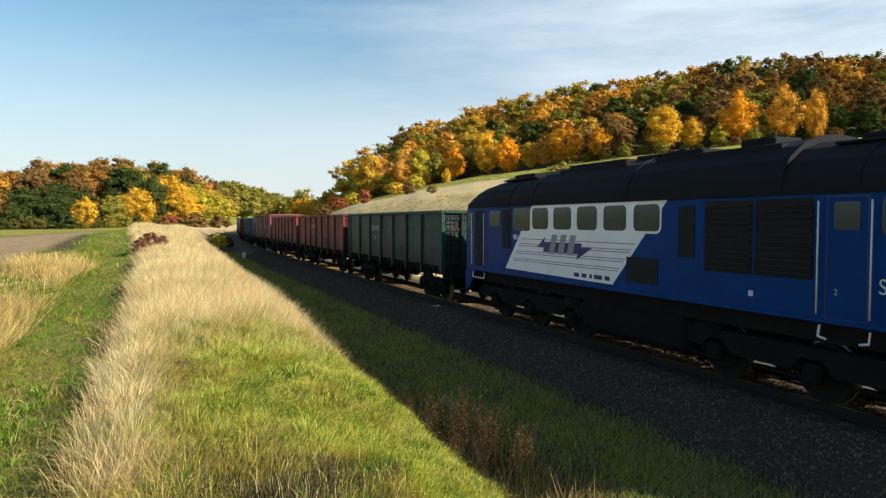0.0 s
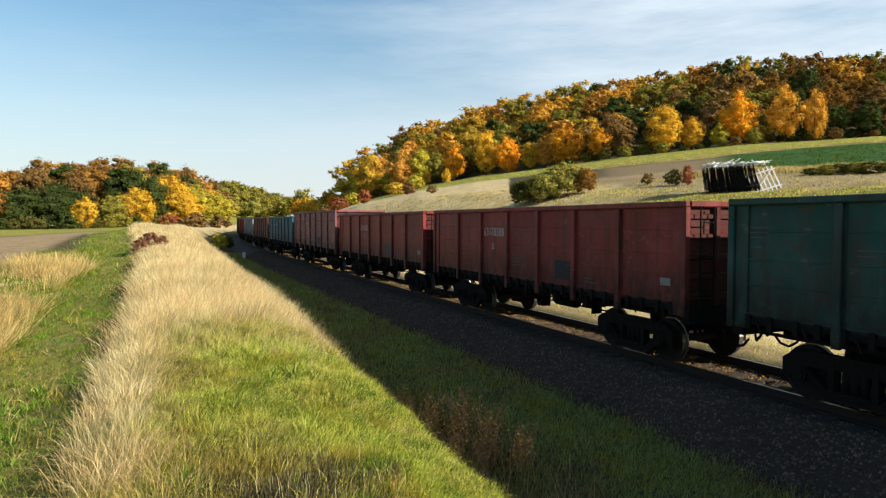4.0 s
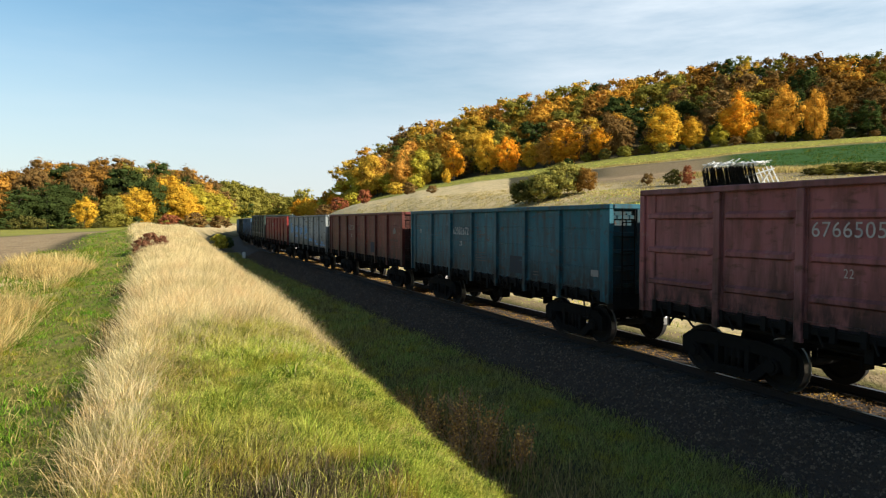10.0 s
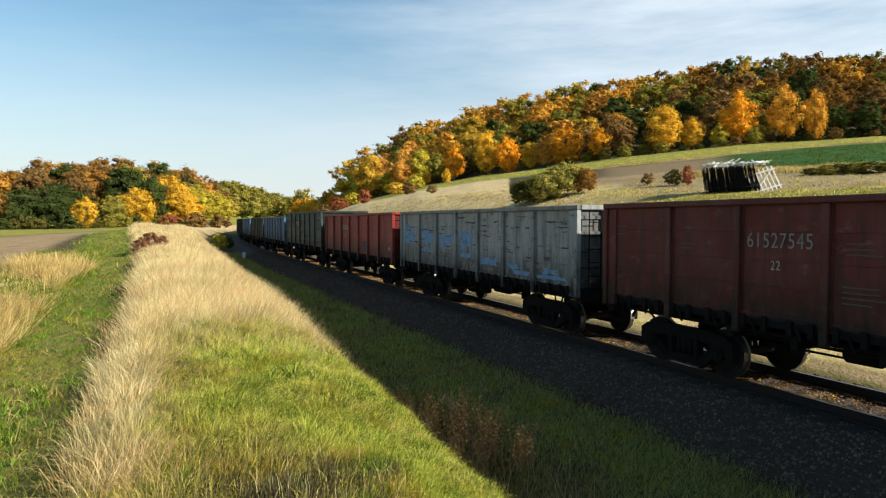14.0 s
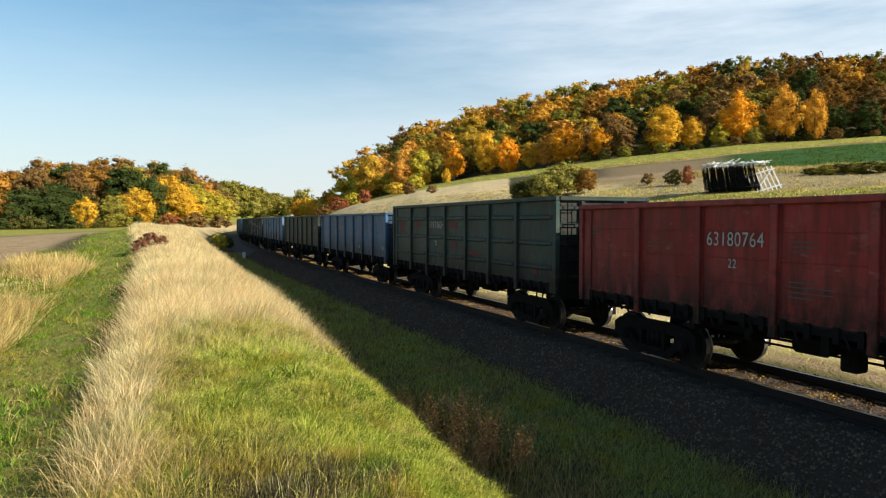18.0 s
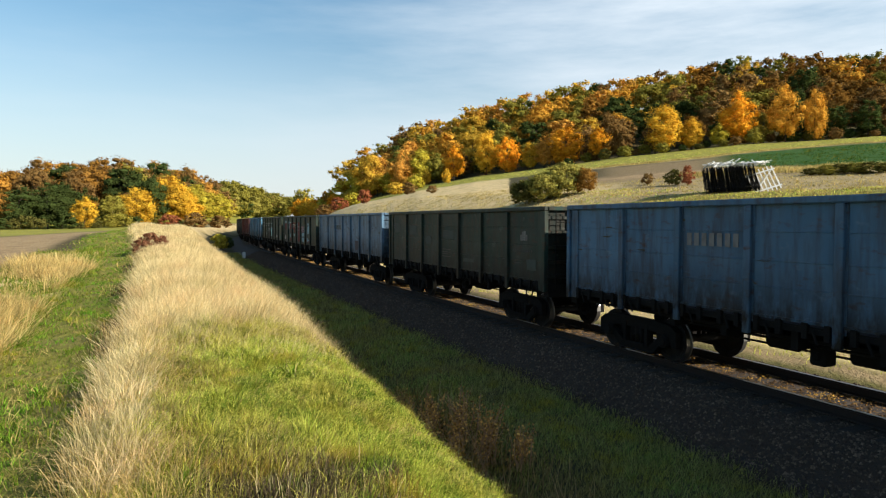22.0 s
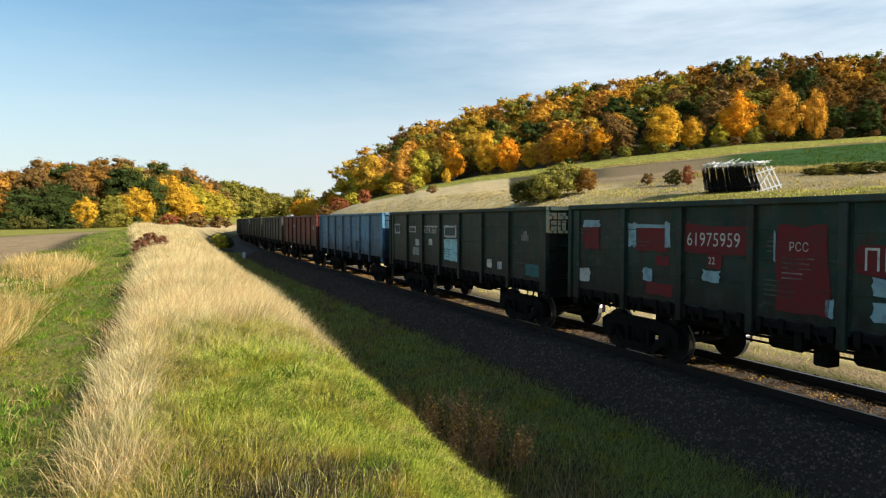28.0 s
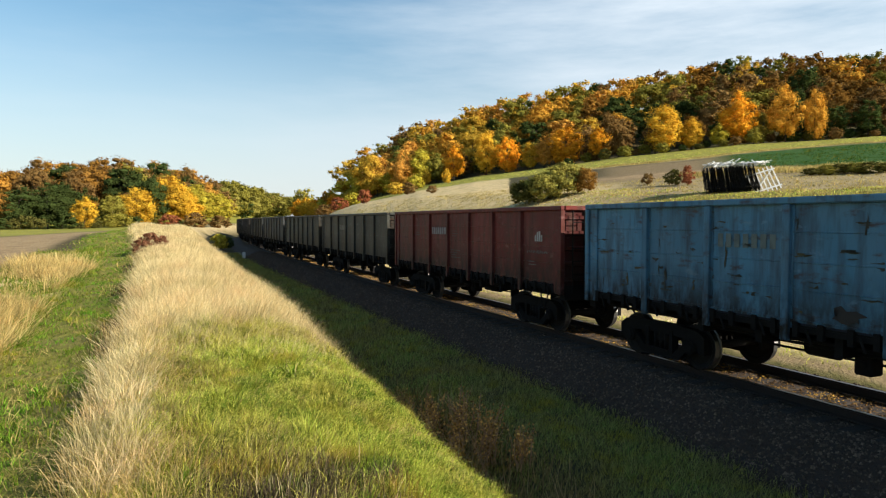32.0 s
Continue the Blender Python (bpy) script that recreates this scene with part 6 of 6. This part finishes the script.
REAR_HALF = ((-0.35, 1.55, 0.95, 1.45, REDP, 0), (0.55, 1.55, 0.14, 0.3, PALEBLUE, 0),
                          (-0.42, 2.4, 0.04, 0.5, PALEBLUE, 1), (1.05, 2.26, 1.32, 0.48, REDP, 0), (1.3, 1.98, 0.8, 0.26, PALEBLUE, 0), (1.3, 1.58, 0.75, 0.30, PALEBLUE, 0), (3.25, 2.20, 0.62, 0.50, PALEBLUE, 0),
                          (3.3, 2.78, 0.42, 0.14, PALEBLUE, 0), (3.1, 1.62, 0.36, 0.24, PALEBLUE, 0), (3.4, 1.66, 0.8, 0.10, PALEBLUE, 0), (3.45, 1.56, 0.9, 0.12, REDP, 1))
for x, z, w, h, c, lv in FRONT_HALF + REAR_HALF:
    patch(13, x, z, w, h, c, level=lv)
lettering(13, "ПВРЗ", 1.14, 2.34, 0.34, (0.5, 0.5, 0.46), "lettering", 2)
lettering(13, "РСС", -0.12, 2.58, 0.15, (0.5, 0.5, 0.46), "lettering", 2)
small_print(13, -0.25, 2.45, 0.6, 5, (0.4, 0.4, 0.37))
# white outlines and pale panels on the next one
for x, z, w, h, c, lv in ((-5.9, 2.55, 0.66, 0.42, (0.40, 0.42, 0.40), 0), (-5.84, 2.61, 0.54, 0.30, (0.05, 0.06, 0.055), 1), (-4.1, 2.62, 0.75, 0.26, (0.36, 0.38, 0.37), 0), (-4.04, 2.67, 0.6, 0.15, (0.06, 0.07, 0.06), 1),
                          (-3.4, 2.10, 0.4, 0.26, (0.36, 0.38, 0.37), 0), (-3.7, 1.72, 0.7, 0.3, (0.20, 0.25, 0.24), 0), (-2.5, 2.86, 1.45, 0.05, (0.42, 0.44, 0.42), 0), (-2.0, 2.16, 0.36, 0.24, (0.45, 0.47, 0.45), 0),
                          (-0.5, 2.50, 1.05, 0.42, (0.40, 0.42, 0.40), 0), (-0.42, 2.57, 0.85, 0.28, (0.06, 0.08, 0.075), 1), (-0.5, 1.66, 1.2, 0.78, (0.30, 0.55, 0.58), 0), (2.9, 1.62, 0.32, 0.26, (0.5, 0.5, 0.47), 0),
                          (3.6, 1.60, 0.28, 0.24, (0.42, 0.42, 0.4), 0), (5.3, 1.52, 0.7, 0.34, (0.03, 0.12, 0.13), 0)):
    patch(14, x, z, w, h, c, level=lv, rough=0.05)
# faint pale oblongs on the olive wagon, red patches on the ribbed green one
for x, z, w, h in ((-5.8, 2.6, 0.7, 0.4), (-4.0, 2.55, 0.8, 0.35), (-2.2, 2.2, 0.5, 0.3), (-0.5, 2.45, 0.9, 0.3), (1.2, 1.7, 0.8, 0.12), (5.4, 1.7, 0.5, 0.3)):
    patch(11, x, z, w, h, (0.05, 0.065, 0.056), rough=0.06)
for x, z, w, h in ((-5.7, 2.85, 0.6, 0.22), (-5.7, 2.62, 0.5, 0.18), (-3.9, 2.84, 0.55, 0.26), (-0.4, 2.14, 0.5, 0.24), (-0.5, 2.82, 0.6, 0.26), (1.0, 1.96, 0.9, 0.10), (5.2, 1.6, 0.2, 0.16)):
    patch(9, x, z, w, h, (0.12, 0.028, 0.026), rough=0.12)
fold = part("folding_plate", box(bmesh.new(), 1.68, 2.46, -1.552, -1.477, 1.56, 2.06, 0.01), M_MARK, TRAIN[3][0], "dark teal plate")
fold.color = (0.012, 0.045, 0.05, 1)
lettering(0, "ST", 5.71, 2.0, 0.24, (0.6, 0.6, 0.6), "lettering", 0, 0.9, -1.4545, LOCO)
lettering(0, "2", 5.02, 1.92, 0.10, (0.5, 0.5, 0.5), "lettering", 0, 0.9, -1.4545, LOCO)


# ---- two small flies that cross before the sky ----
M_FLY = plain("fly_body", (0.012, 0.011, 0.010), (0.02, 0.018, 0.016), 30.0, 0.6)
M_WING = plain("fly_wing", (0.16, 0.16, 0.15), (0.10, 0.10, 0.10), 30.0, 0.4)


def build_fly():
    f = tagged(new("fly"), "small dark fly on the wing over the bank", "insect", "flies over the bank")
    part("abdomen", lathe(bmesh.new(), [(-0.005, 0.0004), (-0.004, 0.0016), (-0.002, 0.0022), (0.0, 0.0018), (0.0008, 0.001)], 8), M_FLY, f)
    part("head", lathe(bmesh.new(), [(0.0009, 0.001), (0.0018, 0.0017), (0.003, 0.0014), (0.0036, 0.0004)], 8), M_FLY, f)
    for sx in (-1, 1):
        part("wing", prism(bmesh.new(), [(0.0, 0.0), (sx * 0.003, 0.0012), (sx * 0.0065, 0.001), (sx * 0.007, 0.0), (sx * 0.003, -0.0006)], -0.0004, -0.0001), M_WING, f, "", pose(0, 0, 0.0016, 35, 0, 0))
    return f


def on_ray(x, y, dist):
    """A place so far out on a bearing and at a height, as the eye sees it."""
    a = radians(2.404)
    v = -(y - 441) / F
    return (x - 784) / F * dist, (math.cos(a) + v * math.sin(a)) * dist, EYE[2] + (v * math.cos(a) - math.sin(a)) * dist


FLIES = (((29.5, 590, 330, 5.2), (29.7, 587, 218, 4.2), (29.8, 584, 193, 3.6), (29.9, 575, 151, 3.0), (30.0, 556, 95, 2.4), (30.1, 498, 19, 1.9), (30.3, 380, -160, 1.7)),
         ((29.1, 250, 200, 4.0), (29.3, 401, 101, 3.6), (29.4, 449, 54, 3.4), (29.5, 506, 24, 3.2), (29.7, 620, -60, 3.0)))
FLY_THINGS = [build_fly() for _ in FLIES]


def motions():
    """The train runs along the line, its wheels turning, and the flies leave the grass and cross the sky."""
    for fly, legs in zip(FLY_THINGS, FLIES):
        px, dist = legs[0][1], 6.5
        x, y = plan_at(px, dist)
        start = pose(x, y, height(x, y) + 0.12, 0, 0, 20)
        up = on_ray(legs[-1][1], -900, 3.0)
        rows = [(0.0, start), (legs[0][0] - 0.7, start)] + [(t, pose(*on_ray(a, b, d), 20, 0, 25)) for t, a, b, d in legs]
        rows += [(legs[-1][0] + 0.8, pose(*up, 20, 0, 25)), (32.0, pose(up[0], up[1] - 3, up[2] + 2, 20, 0, 25))]
        walk(fly, rows)
    times = [0.5 * i for i in range(65)]
    for w, back, half in TRAIN:
        walk(w, [(t, body_pose(t, back, half)) for t in times])
    ticks = [0.1 * i for i in range(321)]
    for w, back, half in TRAIN:
        for bogie in w.children:
            for axle in bogie.children:
                if axle.name.startswith("wheelset"):
                    p, r = axle.location.copy(), axle.location.z
                    walk(axle, [(t, pose(p.x, p.y, p.z, 0, math.degrees((run(t) - run(0)) / r), 0)) for t in ticks])


motions()
